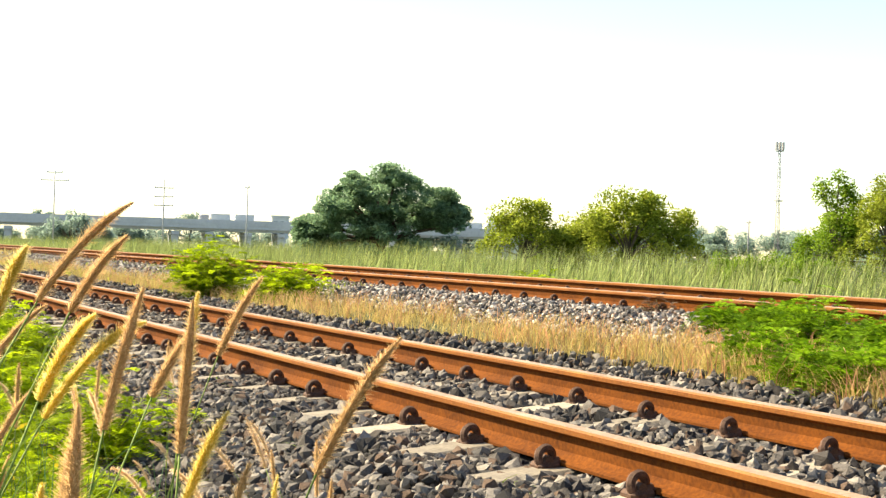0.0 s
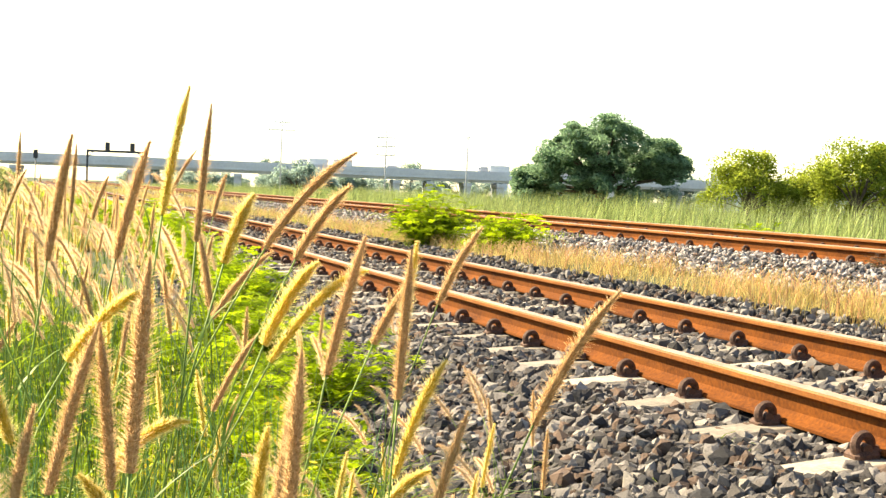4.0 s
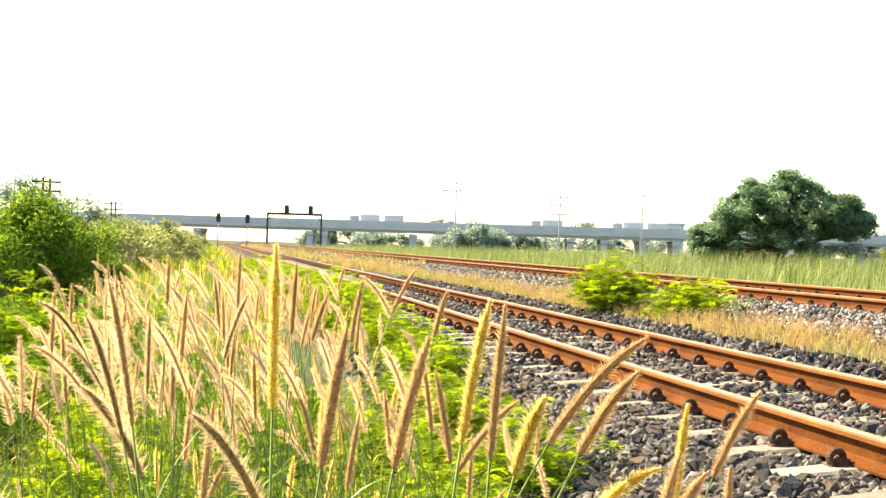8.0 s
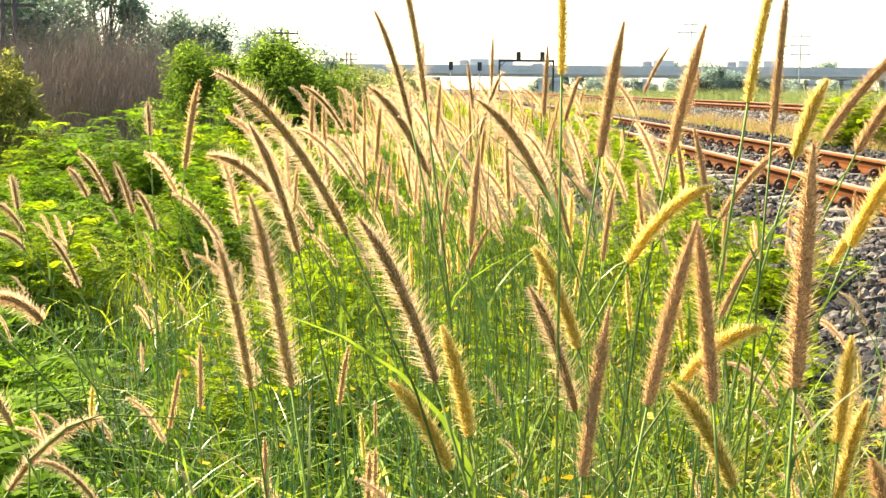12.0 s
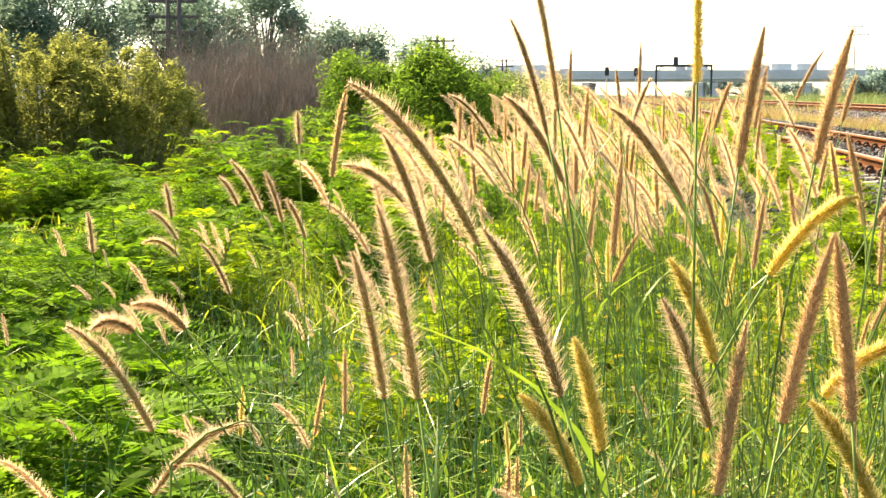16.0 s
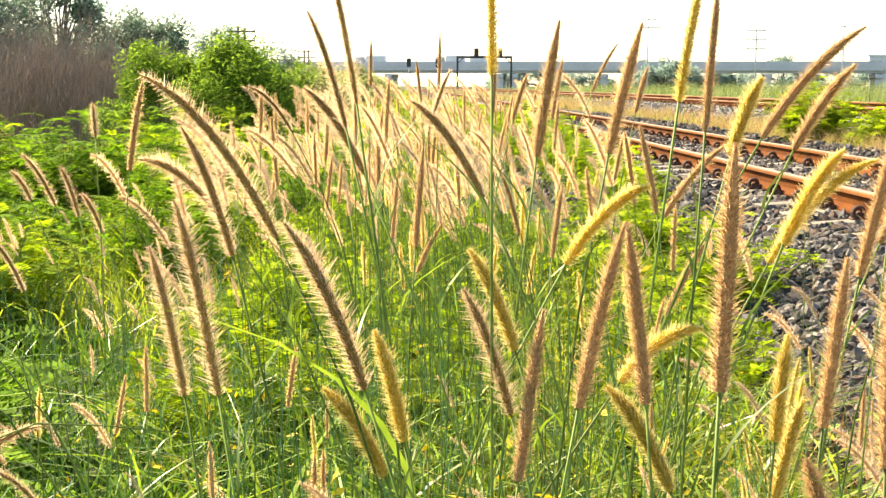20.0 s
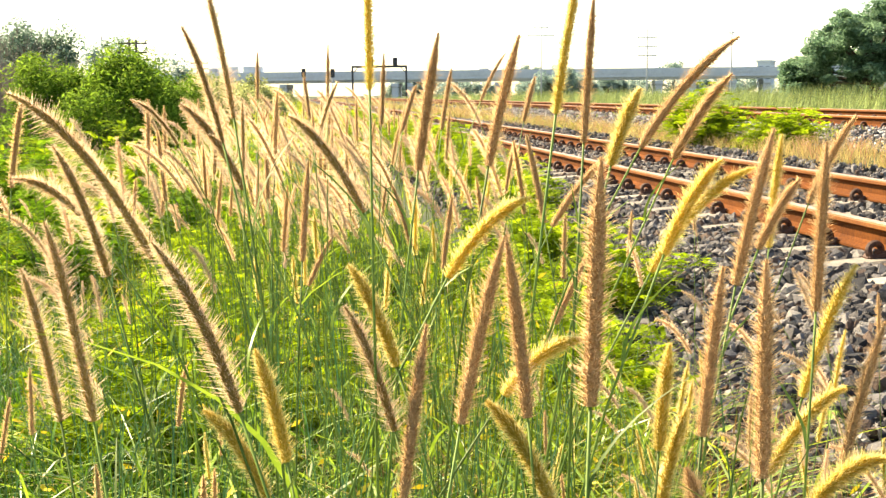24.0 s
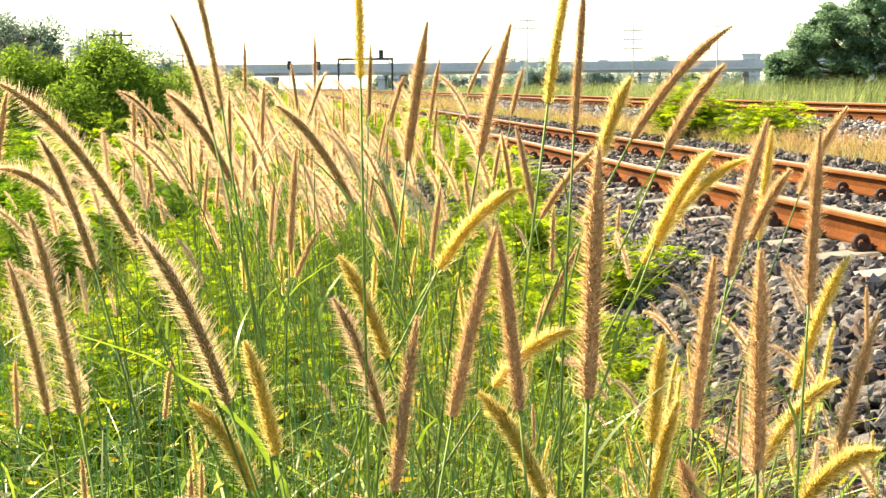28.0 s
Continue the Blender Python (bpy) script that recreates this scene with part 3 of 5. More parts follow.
CLUMP_A0 = [
    (-2.822, -3.652, 0.659, -2.914, -3.643, 0.769),
    (-2.89, -3.41, 0.65, -2.96, -3.41, 0.70),
    (-2.87, -3.51, 0.63, -2.91, -3.50, 0.73),
    (-2.90, -3.56, 0.53, -2.93, -3.53, 0.64),
    (-2.85, -3.74, 0.57, -2.88, -3.71, 0.69),
    (-2.757, -3.839, 0.595, -2.803, -3.821, 0.687),
    (-2.78, -3.50, 0.73, -2.81, -3.49, 0.82),
    (-2.77, -3.58, 0.75, -2.79, -3.57, 0.85),
    (-2.77, -3.44, 0.69, -2.82, -3.43, 0.76),
    (-2.94, -2.00, 0.68, -3.02, -1.99, 0.76),
    (-2.81, -2.34, 0.64, -2.81, -2.32, 0.76),
    (-2.675, -3.545, 0.678, -2.730, -3.527, 0.751),
    (-2.69, -2.16, 0.68, -2.65, -2.13, 0.79),
    (-2.675, -3.646, 0.769, -2.675, -3.637, 0.879),
    (-2.631, -3.486, 0.706, -2.613, -3.477, 0.814),
]
CLUMP_A1 = [
    (-2.578, -3.512, 0.710, -2.552, -3.503, 0.811),
    (-2.556, -3.681, 0.752, -2.539, -3.681, 0.847),
    (-2.52, -3.60, 0.73, -2.51, -3.59, 0.84),
    (-2.44, -3.45, 0.72, -2.36, -3.46, 0.81),
    (-2.41, -3.44, 0.71, -2.36, -3.44, 0.78),
    (-2.490, -3.552, 0.711, -2.465, -3.543, 0.769),
    (-2.42, -3.64, 0.63, -2.39, -3.63, 0.74),
    (-2.435, -3.457, 0.617, -2.349, -3.467, 0.703),
    (-2.468, -3.622, 0.651, -2.426, -3.622, 0.718),
    (-2.33, -3.42, 0.63, -2.29, -3.41, 0.69),
    (-2.20, -3.19, 0.65, -2.15, -3.19, 0.74),
    (-2.36, -3.64, 0.61, -2.35, -3.63, 0.73),
    (-2.34, -3.56, 0.53, -2.29, -3.54, 0.63),
    (-2.32, -3.59, 0.48, -2.28, -3.57, 0.59),
    (-2.505, -3.950, 0.579, -2.496, -3.924, 0.683),
]
CLUMP_A2 = [
    (-2.477, -3.754, 0.551, -2.459, -3.736, 0.656),
    (-2.596, -3.995, 0.627, -2.588, -3.980, 0.737),
    (-2.63, -3.78, 0.57, -2.60, -3.76, 0.68),
    (-2.581, -3.621, 0.552, -2.520, -3.614, 0.589),
    (-2.614, -3.557, 0.629, -2.549, -3.549, 0.687),
    (-2.66, -3.69, 0.50, -2.64, -3.65, 0.61),
    (-2.664, -3.664, 0.539, -2.696, -3.631, 0.621),
    (-2.657, -3.610, 0.573, -2.690, -3.584, 0.644),
    (-2.735, -3.658, 0.519, -2.756, -3.631, 0.593),
    (-2.748, -3.659, 0.495, -2.792, -3.634, 0.552),
    (-2.574, -3.777, 0.518, -2.610, -3.748, 0.577),
    (-2.473, -3.637, 0.512, -2.460, -3.617, 0.586),
    (-2.475, -3.642, 0.470, -2.450, -3.623, 0.540),
    (-2.381, -3.600, 0.482, -2.319, -3.593, 0.544),
    (-2.484, -3.789, 0.501, -2.491, -3.769, 0.536),
]
CLUMP_A3 = [
    (-2.420, -3.795, 0.515, -2.372, -3.795, 0.543),
    (-2.72, -2.92, 0.57, -2.71, -2.89, 0.69),
    (-2.39, -2.70, 0.59, -2.41, -2.67, 0.71),
    (-2.41, -2.86, 0.60, -2.33, -2.85, 0.69),
    (-2.71, -2.02, 0.42, -2.66, -1.98, 0.51),
    (-2.49, -2.29, 0.48, -2.47, -2.26, 0.60),
    (-2.23, -3.15, 0.60, -2.21, -3.13, 0.72),
    (-2.78, -2.00, 0.58, -2.78, -1.97, 0.69),
    (-2.52, -2.02, 0.49, -2.55, -1.98, 0.60),
]
CLUMP_B0 = [
    (-3.12, -3.44, 0.47, -3.20, -3.43, 0.56),
    (-3.18, -3.26, 0.36, -3.10, -3.20, 0.42),
    (-3.23, -2.69, 0.17, -3.33, -2.67, 0.23),
    (-3.11, -3.38, 0.55, -3.16, -3.38, 0.57),
    (-3.15, -3.40, 0.55, -3.19, -3.40, 0.55),
    (-3.63, -2.19, 0.48, -3.65, -2.16, 0.55),
    (-3.50, -2.14, 0.54, -3.52, -2.11, 0.60),
    (-3.49, -2.14, 0.50, -3.55, -2.12, 0.55),
    (-3.49, -2.14, 0.47, -3.56, -2.13, 0.49),
    (-3.35, -2.09, 0.55, -3.41, -2.08, 0.64),
    (-3.39, -2.10, 0.56, -3.43, -2.08, 0.61),
    (-3.31, -2.09, 0.53, -3.35, -2.06, 0.62),
    (-3.27, -2.08, 0.50, -3.31, -2.06, 0.57),
    (-3.40, -2.12, 0.40, -3.46, -2.10, 0.49),
    (-3.28, -2.07, 0.67, -3.29, -2.04, 0.73),
]
CLUMP_C0 = [
    (-2.29, -3.76, 0.61, -2.23, -3.77, 0.71),
    (-2.59, -3.77, 0.57, -2.60, -3.75, 0.68),
    (-2.41, -2.88, 0.48, -2.35, -2.86, 0.58),
]

CLUMP_D0 = [
    (-2.796, -1.952, 0.760, -2.795, -1.922, 0.848),
    (-2.667, -1.968, 0.754, -2.664, -1.935, 0.861),
    (-2.568, -1.983, 0.712, -2.560, -1.949, 0.843),
    (-2.699, -1.967, 0.723, -2.709, -1.936, 0.809),
    (-2.460, -1.997, 0.701, -2.437, -1.966, 0.814),
    (-2.389, -1.999, 0.752, -2.338, -1.974, 0.841),
    (-2.310, -2.012, 0.715, -2.284, -1.985, 0.797),
    (-2.532, -1.989, 0.701, -2.503, -1.962, 0.784),
]

SWAYING = []
for rows, golds, tan_from in ((CLUMP_A0, (13,), 13), (CLUMP_A1, (1, 5, 7, 8, 12), 0), (CLUMP_A2, (3, 4, 7, 8, 9, 10, 11, 12, 13), 0), (CLUMP_A3, (0, 6), 0), (CLUMP_B0, (), 15), (CLUMP_C0, (), 0), (CLUMP_D0, (), 0)):
    for k, r in enumerate(rows):
        b, t = np.array(r[:3]), np.array(r[3:])
        side = abs(t[0] - b[0]) / (abs(t[2] - b[2]) + 0.02)
        kind = "gold" if k in golds else "tan" if k >= tan_from and not (rows is CLUMP_A2 and k == 6) else "pink"
        SWAYING.append(foxtail(b, t, kind, (0.03 if kind == "tan" else 0.07) + min(0.16, 0.08 * side), gain=0.72 if b[2] > 0.72 else 1.0))

lie = [(-3.164, -3.381, -0.39), (-3.114, -3.411, 0.433), (-3.082, -3.406, 0.461), (-3.052, -3.403, 0.472), (-2.992, -3.400, 0.469), (-2.928, -3.396, 0.461)]
t = thing("bent_stalk", "long thin green grass stalk bent over sideways", "grass", "", lie[0])
part("stem", stalk_tube([np.array(p) - lie[0] for p in lie], 0.0012, 0.0006), M_STALK, t, smooth=True)

# heads built once and copied over the clump behind; the breeze bends most of them one way
PATTERNS = []
for k in range(10):
    h = rng.uniform(0.72, 0.98)
    lean = rng.normal(size=2) * 0.05
    b = np.array([-2.6 + lean[0], -1.0 + lean[1], -0.38 + h])
    lie = rng.uniform(-0.02, 0.02) if k < 4 else rng.uniform(-0.11, -0.04)
    rise = math.sqrt(0.135 ** 2 - lie ** 2)
    PATTERNS.append(foxtail(b, b + [lie, rng.normal() * 0.02, rise], "gold" if k in (2, 3) else "cream" if k > 1 else "tan", rng.uniform(0.03, 0.08) + abs(lie), False, 1, 1.1))


PALE = PATTERNS[:3] + PATTERNS[4:]


def sow(n, x0, x1, y0, y1, size=(0.85, 1.1), some=PALE):
    for k in range(n):
        src = some[int(rng.integers(len(some)))]
        x, y = rng.uniform(x0, x1), rng.uniform(y0, y1)
        m = pose(x, y, float(ground_z(x)), rng.normal() * 3, rng.normal() * 4, rng.normal() * 40)
        c = copy_thing(src, m)
        z = rng.uniform(*size)
        c.scale = (z, z, z)


sow(70, -3.4, -1.9, -3.5, -2.0, (0.45, 0.72))
sow(150, -3.15, -2.2, -2.2, 0.6)
sow(230, -3.2, -2.1, 0.2, 4.4)
sow(26, -3.6, -2.3, 3.8, 8.0, (0.8, 1.05))
sow(50, -4.5, -3.1, -1.9, 1.6, (0.5, 0.75), PATTERNS[4:])
sow(26, -2.55, -1.8, -3.4, -2.2, (0.5, 0.76), PATTERNS[2:4])
sow(20, -2.1, -1.6, -2.8, -0.4, (0.6, 0.85))
sow(24, -2.3, -1.65, -3.3, -1.6, (0.45, 0.8))

# ---- grass blades ----
def blades(name, pts, h0, h1, w0, w1, lean, mat, label, segs=4, droop=0.7):
    n = len(pts)
    h = rng.uniform(h0, h1, n)
    ln = rng.normal(size=(n, 3)) * lean * h[:, None]
    ln[:, 2] = 0
    v, f = ribbons(pts, h, ln, rng.uniform(w0, w1, n), segs, droop)
    return tagged(tris(name, v, f, mat), label, "grass", kind="stuff")


def dark_zone(p):
    """Side of the verge away from the track: deep green grass, shade put into its colour."""
    x = p[:, 0] + 0.12 * np.sin(p[:, 1] * 5)
    return (x < -2.5) & (p[:, 1] < -0.6) | (x < -2.85) & (p[:, 1] < 1.2)


verge = np.concatenate([scatter(5200, -3.9, -1.75, -3.9, 0.0), scatter(4600, -4.6, -1.75, 0.0, 6, 0.3), scatter(450, -2.0, -1.62, -4, 1)])
keep = np.hypot(verge[:, 0] + 2.7, verge[:, 1] + 4.6) > 0.75
verge = verge[keep]
sparse, darkened = verge[::2], dark_zone(verge[::2])
blades("verge_grass", sparse[~darkened], 0.2, 0.6, 0.006, 0.015, 0.45, M_BLADE, "bright green grass blades on the verge", 5, 0.9)
blades("lush_grass", sparse[darkened], 0.2, 0.55, 0.006, 0.014, 0.45, M_DEEP, "deep green grass blades on the left verge, gap shade put into their colour", 5, 0.9)
fine = verge[1::5]
blades("verge_grass", fine[~dark_zone(fine)], 0.18, 0.55, 0.004, 0.009, 0.7, M_BLADE, "fine bent yellow-green grass blades on the verge", 5, 1.2)
tuft_at = np.concatenate([scatter(34, -3.1, -2.0, -3.45, -1.0), scatter(24, -3.3, -2.0, -1.0, 1.5)])
stems = np.repeat(tuft_at, 11, axis=0)
stems[:, :2] += rng.normal(size=(len(stems), 2)) * 0.055
stems = stems[np.hypot(stems[:, 0] + 2.7, stems[:, 1] + 4.6) > 0.8]
blades("grass_stems", np.concatenate([stems, scatter(150, -3.6, -2.0, -3.5, 2.5)]), 0.45, 0.92, 0.0026, 0.0048, 0.12, M_REEDSTEM, "upright blue-green grass stems in dense tufts", 5, 0.15)
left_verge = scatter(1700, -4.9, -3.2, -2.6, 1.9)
# Half of these take the deep green that carries shade in its colour.
blades("left_verge_grass", left_verge[::2], 0.2, 0.5, 0.005, 0.011, 0.55, M_DEEP, "deep green bent grass blades beside the weeds, shade put into their colour", 5, 0.9)
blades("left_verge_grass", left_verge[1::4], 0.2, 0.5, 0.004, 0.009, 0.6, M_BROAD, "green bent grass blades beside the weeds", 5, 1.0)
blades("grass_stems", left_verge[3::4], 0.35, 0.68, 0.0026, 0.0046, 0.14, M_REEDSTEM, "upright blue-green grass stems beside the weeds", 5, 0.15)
blades("brown_grass_litter", scatter(2600, -2.6, -1.3, -3.9, -0.4), 0.05, 0.32, 0.004, 0.009, 0.9, M_BROWN, "brown dead grass litter at the ballast edge", 3)
broad = scatter(1150, -3.4, -1.75, -3.7, -0.6)
blades("broad_blade_grass", broad[np.hypot(broad[:, 0] + 2.7, broad[:, 1] + 4.6) > 0.8], 0.35, 0.85, 0.006, 0.015, 0.65, M_BROAD, "long arching glossy green grass blades", 9, 1.1)
dry = np.concatenate([scatter(1500, -3.7, -1.8, -3.6, 3.0), scatter(500, -2.75, -1.75, -3.5, -1.2)])
dry = dry[~dark_zone(dry) | (np.arange(len(dry)) % 4 == 0)]
blades("dry_grass_litter", dry, 0.12, 0.62, 0.003, 0.007, 0.6, M_STRAW, "dead straw blades among the green grass")
q = scatter(700, -3.6, -1.7, -3.4, 2.0)
q[:, 2] += rng.uniform(0.05, 0.45, len(q))
v, f = diamonds(q, rng.uniform(0.02, 0.05, len(q)), rng.uniform(0.008, 0.016, len(q)), unit(len(q)))
tagged(tris("yellow_leaf_litter", v, f, M_YFLOWER), "small dead yellow leaves caught in the grass", "leaves", kind="stuff")
blades("trodden_grass", np.concatenate([scatter(9000, -9, -1.4, -12, -3.9), scatter(5000, -9, -3.8, -4, 4)]), 0.06, 0.26, 0.005, 0.012, 0.5, M_BROAD, "short green grass on the verge", 3, 0.8)
meadow = scatter(9000, -9, -1.9, 4, 60, 0.9)
blades("meadow_grass", meadow, 0.2, 0.5, 0.012, 0.03, 0.3, M_BLADE, "green grass along the verge", 3)
blades("far_meadow_grass", scatter(12000, -34, -1.6, 50, 300, 0.7), 0.35, 0.9, 0.05, 0.12, 0.3, M_BLADE, "green grass of the far verge", 2)
strip = scatter(22000, 2.25, 3.25, 0, 60, 0.8)
tufts = strip[rng.integers(0, 420, len(strip))]
tufts[:, :2] += rng.normal(size=(len(strip), 2)) * 0.07
blades("dry_grass_strip", np.concatenate([strip[::2], tufts[::2]]), 0.08, 0.34, 0.003, 0.006, 0.42, M_STRAW, "dry yellow grass between the two tracks", 3)
blades("dry_seed_grass", tufts[1::7], 0.2, 0.42, 0.005, 0.009, 0.3, M_STRAWRED, "reddish dry seed grass between the two tracks", 3)
blades("strip_green_grass", scatter(2500, 2.4, 4.2, 12, 120, 0.7), 0.08, 0.2, 0.01, 0.03, 0.4, M_BLADE, "low green grass between the two tracks", 2)
blades("far_strip_grass", scatter(4000, 2.0, 4.2, 40, 250, 0.5), 0.15, 0.35, 0.02, 0.05, 0.4, M_STRAW, "dry grass further along the tracks", 2)

blades("ballast_sprigs", scatter(75, -1.35, -0.2, -0.6, 5.0), 0.06, 0.16, 0.004, 0.008, 0.8, M_BROAD, "sparse green grass sprigs growing in the ballast", 4, 0.9)


def round_leaf_weed(x, y, n):
    """A low weed with round, slightly cupped leaves on thin stems."""
    t = thing("round_leaf_weed", "low weed with small round green leaves in the gravel", "weed", "", (x, y, float(ground_z(x))))
    for k in range(n):
        a, r, h, w = k * 2.4, 0.03 + 0.016 * k, 0.10 + 0.05 * math.sin(k * 1.7), 0.024 + 0.006 * math.sin(k)
        top = Vector((r * math.cos(a), r * math.sin(a), h))
        bm = bmesh.new()
        tube(bm, [(0, 0, 0.02), top * 0.6, top], [0.0018, 0.0015, 0.001], 4)
        stem = part("stem", bm, M_STALK, t)
        bm = bmesh.new()
        mid = bm.verts.new(top)
        rim = [bm.verts.new(top + Vector((w * math.cos(b), w * math.sin(b), 0.006 + 0.4 * w * math.cos(b - a)))) for b in [i * math.pi / 5 for i in range(10)]]
        for i in range(10):
            bm.faces.new((mid, rim[i], rim[(i + 1) % 10]))
        part("leaf", bm, M_BROAD, stem, smooth=True)


round_leaf_weed(-1.36, -0.75, 9)
round_leaf_weed(-1.5, -0.55, 7)

# ---- weeds with feathery leaves ----
def fronds(tips, ways, length, pairs, leaf_l, leaf_w):
    """Feathery leaves: leaflets in pairs along an arching rib."""
    n = len(tips)
    ways = ways / np.linalg.norm(ways, axis=1, keepdims=True)
    side = np.cross(ways, [0, 0, 1.0])
    side /= np.linalg.norm(side, axis=1, keepdims=True) + 1e-9
    length = np.broadcast_to(length, n)
    cs, ds, rs = [], [], []
    for k in range(pairs):
        q = 0.2 + 0.8 * k / (pairs - 1)
        mid = tips + ways * (length * q)[:, None] - np.array([0, 0, 1.0]) * (length * 0.5 * q * q)[:, None]
        for sg in (-1, 1):
            d = side * sg + ways * 0.45
            size = leaf_l * (0.6 + 0.8 * q * (1.25 - q))
            cs.append(mid + d * size * 0.5)
            ds.append(d)
            rs.append(np.cross(d, ways) + rng.normal(size=(n, 3)) * 0.22)
    v, f = diamonds(np.concatenate(cs), leaf_l, leaf_w, np.concatenate(ds), np.concatenate(rs))
    tip_end = tips + ways * length[:, None] - np.array([0, 0, 1.0]) * (length * 0.5)[:, None]
    rv = np.stack([tips - side * 0.0012, tips + side * 0.0012, tip_end], 1).reshape(-1, 3)
    rf = np.arange(n * 3).reshape(-1, 3)
    return np.concatenate([v, rv]), np.concatenate([f, rf + len(v)])


WEED_KIT = {}


def weed(x, y, height, width, count, label, leaf=0.022, mat=None, name="weed_bush", category="shrub", group=""):
    """A low shrub: thin stems that fork from the root, each with feathery leaves."""
    z = float(ground_z(x))
    t = thing(name, label, category, group, (x, y, z - 0.02))
    kit = WEED_KIT.setdefault((label, mat or M_WEED), [])
    if len(kit) > 4:
        stalks, leafage, h0, w0 = min(kit, key=lambda e: abs(e[2] - height) + 0.5 * abs(e[3] - width) + rng.uniform(0, 0.15))
        for nm, me in (("stem_tangle", stalks), ("leaves", leafage)):
            tagged(link(nm, me, t), kind="stuff")
        t.rotation_euler = (0, 0, rng.uniform(0, 6.28))
        t.scale = (width / w0, width / w0, height / h0)
        return t
    stems = max(4, count // 14)
    bm = bmesh.new()
    tips, ways = [], []
    for k in range(stems):
        a = rng.uniform(0, 2 * np.pi)
        r = width * 0.5 * math.sqrt(rng.uniform(0, 1))
        top = np.array([r * math.cos(a), r * math.sin(a), height * rng.uniform(0.55, 1.0) * (1 - 0.45 * (2 * r / width) ** 2)])
        mid = top * [0.45, 0.45, 0.6]
        tube(bm, [(0.15 * top[0], 0.15 * top[1], 0), mid, top], [0.006, 0.004, 0.002], 4)
        m = count // stems
        q = rng.uniform(0.05, 1.0, (m, 1)) ** 0.8
        at = mid * 2 * q * (1 - q) + top * q * q + (1 - q) ** 2 * top * [0.15, 0.15, 0.05] + rng.normal(size=(m, 3)) * [0.05, 0.05, 0.04]
        az = rng.uniform(0, 2 * np.pi, m)
        tips.append(at)
        ways.append(np.stack([np.cos(az), np.sin(az), rng.uniform(-0.15, 1.2, m)], 1))
    stalk = tagged(part("stem_tangle", bm, M_WEEDSTEM, t), kind="stuff")
    v, f = fronds(np.concatenate(tips), np.concatenate(ways), rng.uniform(0.11, 0.22, stems * (count // stems)) * (leaf / 0.024), 12, leaf * 1.25, leaf * 0.36)
    leafy = tagged(tris("leaves", v, f, mat or M_WEED, t), kind="stuff")
    kit.append((stalk.data, leafy.data, height, width))
    return t


SHOULDER_WEEDS = ((3.88, 4.04, 0.16, 0.4), (3.82, 3.43, 0.32, 0.5), (3.53, 2.57, 0.46, 0.6), (3.29, 1.85, 0.4, 0.6), (3.32, 1.51, 0.42, 0.7), (2.91, 2.45, 0.22, 0.4), (2.63, 1.62, 0.3, 0.45), (2.6, 1.17, 0.34, 0.5))
G_WEED = "low feathery weeds by the track"
weed(2.55, 13.4, 0.78, 1.35, 1500, "bright green feathery shrub between the tracks", 0.035)
weed(2.95, 11.6, 0.5, 1.1, 800, "small bright green feathery shrub between the tracks", 0.035)
for x, y, h, w in SHOULDER_WEEDS:
    weed(x, y, h, w, 420, "feathery bright green shrub spilling over the ballast edge", 0.034, M_WEEDG)
weed(4.31, 5.60, 0.2, 0.5, 120, "small dry brown shrub on the ballast slope", 0.02, M_DRYLEAF, "dry_shrub")
weed(5.1, 17.0, 0.30, 0.8, 120, "small green weed growing on the second track", 0.04)
weed(6.9, 12.5, 0.5, 1.2, 200, "green weed beside the second track", 0.04)
for k in range(16):
    y = 0.6 + 1.35 * k
    x = float(np.interp(y, [0.6, 2, 5, 8, 20], [-1.85, -1.35, -1.1, -1.0, -0.95])) + rng.normal() * 0.12
    weed(x, y, min(0.70, rng.uniform(0.30, 0.46) + 0.026 * y), rng.uniform(0.7, 1.1), 480, "low feathery bright green weed at the ballast edge", 0.026 + 0.001 * k, group=G_WEED)
for k in range(9):
    weed(-1.15 + rng.normal() * 0.15, 23 + 3 * k, 0.62, 1.6, 160, "low feathery bright green weed at the ballast edge", 0.05, group=G_WEED)
for k in range(8):
    weed(-2.0 + rng.normal() * 0.1, -0.9 + 0.32 * k, rng.uniform(0.2, 0.34), rng.uniform(0.4, 0.6), 520, "low feathery bright green weed at the ballast edge", 0.024, group=G_WEED)
for k in range(12):
    weed(-1.78 + rng.normal() * 0.08, 0.1 + 0.26 * k, rng.uniform(0.28, 0.42), rng.uniform(0.5, 0.75), 520, "low feathery bright green weed at the ballast edge", 0.026, group=G_WEED)
for k in range(26):
    weed(rng.uniform(-3.3, -2.0), -0.3 + 0.2 * k, rng.uniform(0.3, 0.5), rng.uniform(0.6, 0.9), 520, "low feathery bright green weed under the tall grass", 0.028, group=G_WEED)
for k in range(24):
    y = -2.0 + 0.32 * k
    x = -3.95 - 0.06 * k + rng.normal() * 0.3 - (0.95 if y < 1.8 else 0.0)
    weed(x, y, rng.uniform(0.32, 0.8), rng.uniform(0.6, 1.0), 520, "feathery bright green weed among the grass", 0.03, M_WEEDG if k % 3 else M_WEED, group=G_WEED)
for k in range(30):
    x, y = -4.9 - 0.75 * (k % 5) + rng.normal() * 0.15, -0.6 + 0.85 * (k // 5) + rng.normal() * 0.15
    weed(x, y, rng.uniform(0.35, 0.8), rng.uniform(0.8, 1.15), 420, "feathery green weed among the grass", 0.034, M_WEED if k % 4 == 0 else M_WEEDG, group=G_WEED)
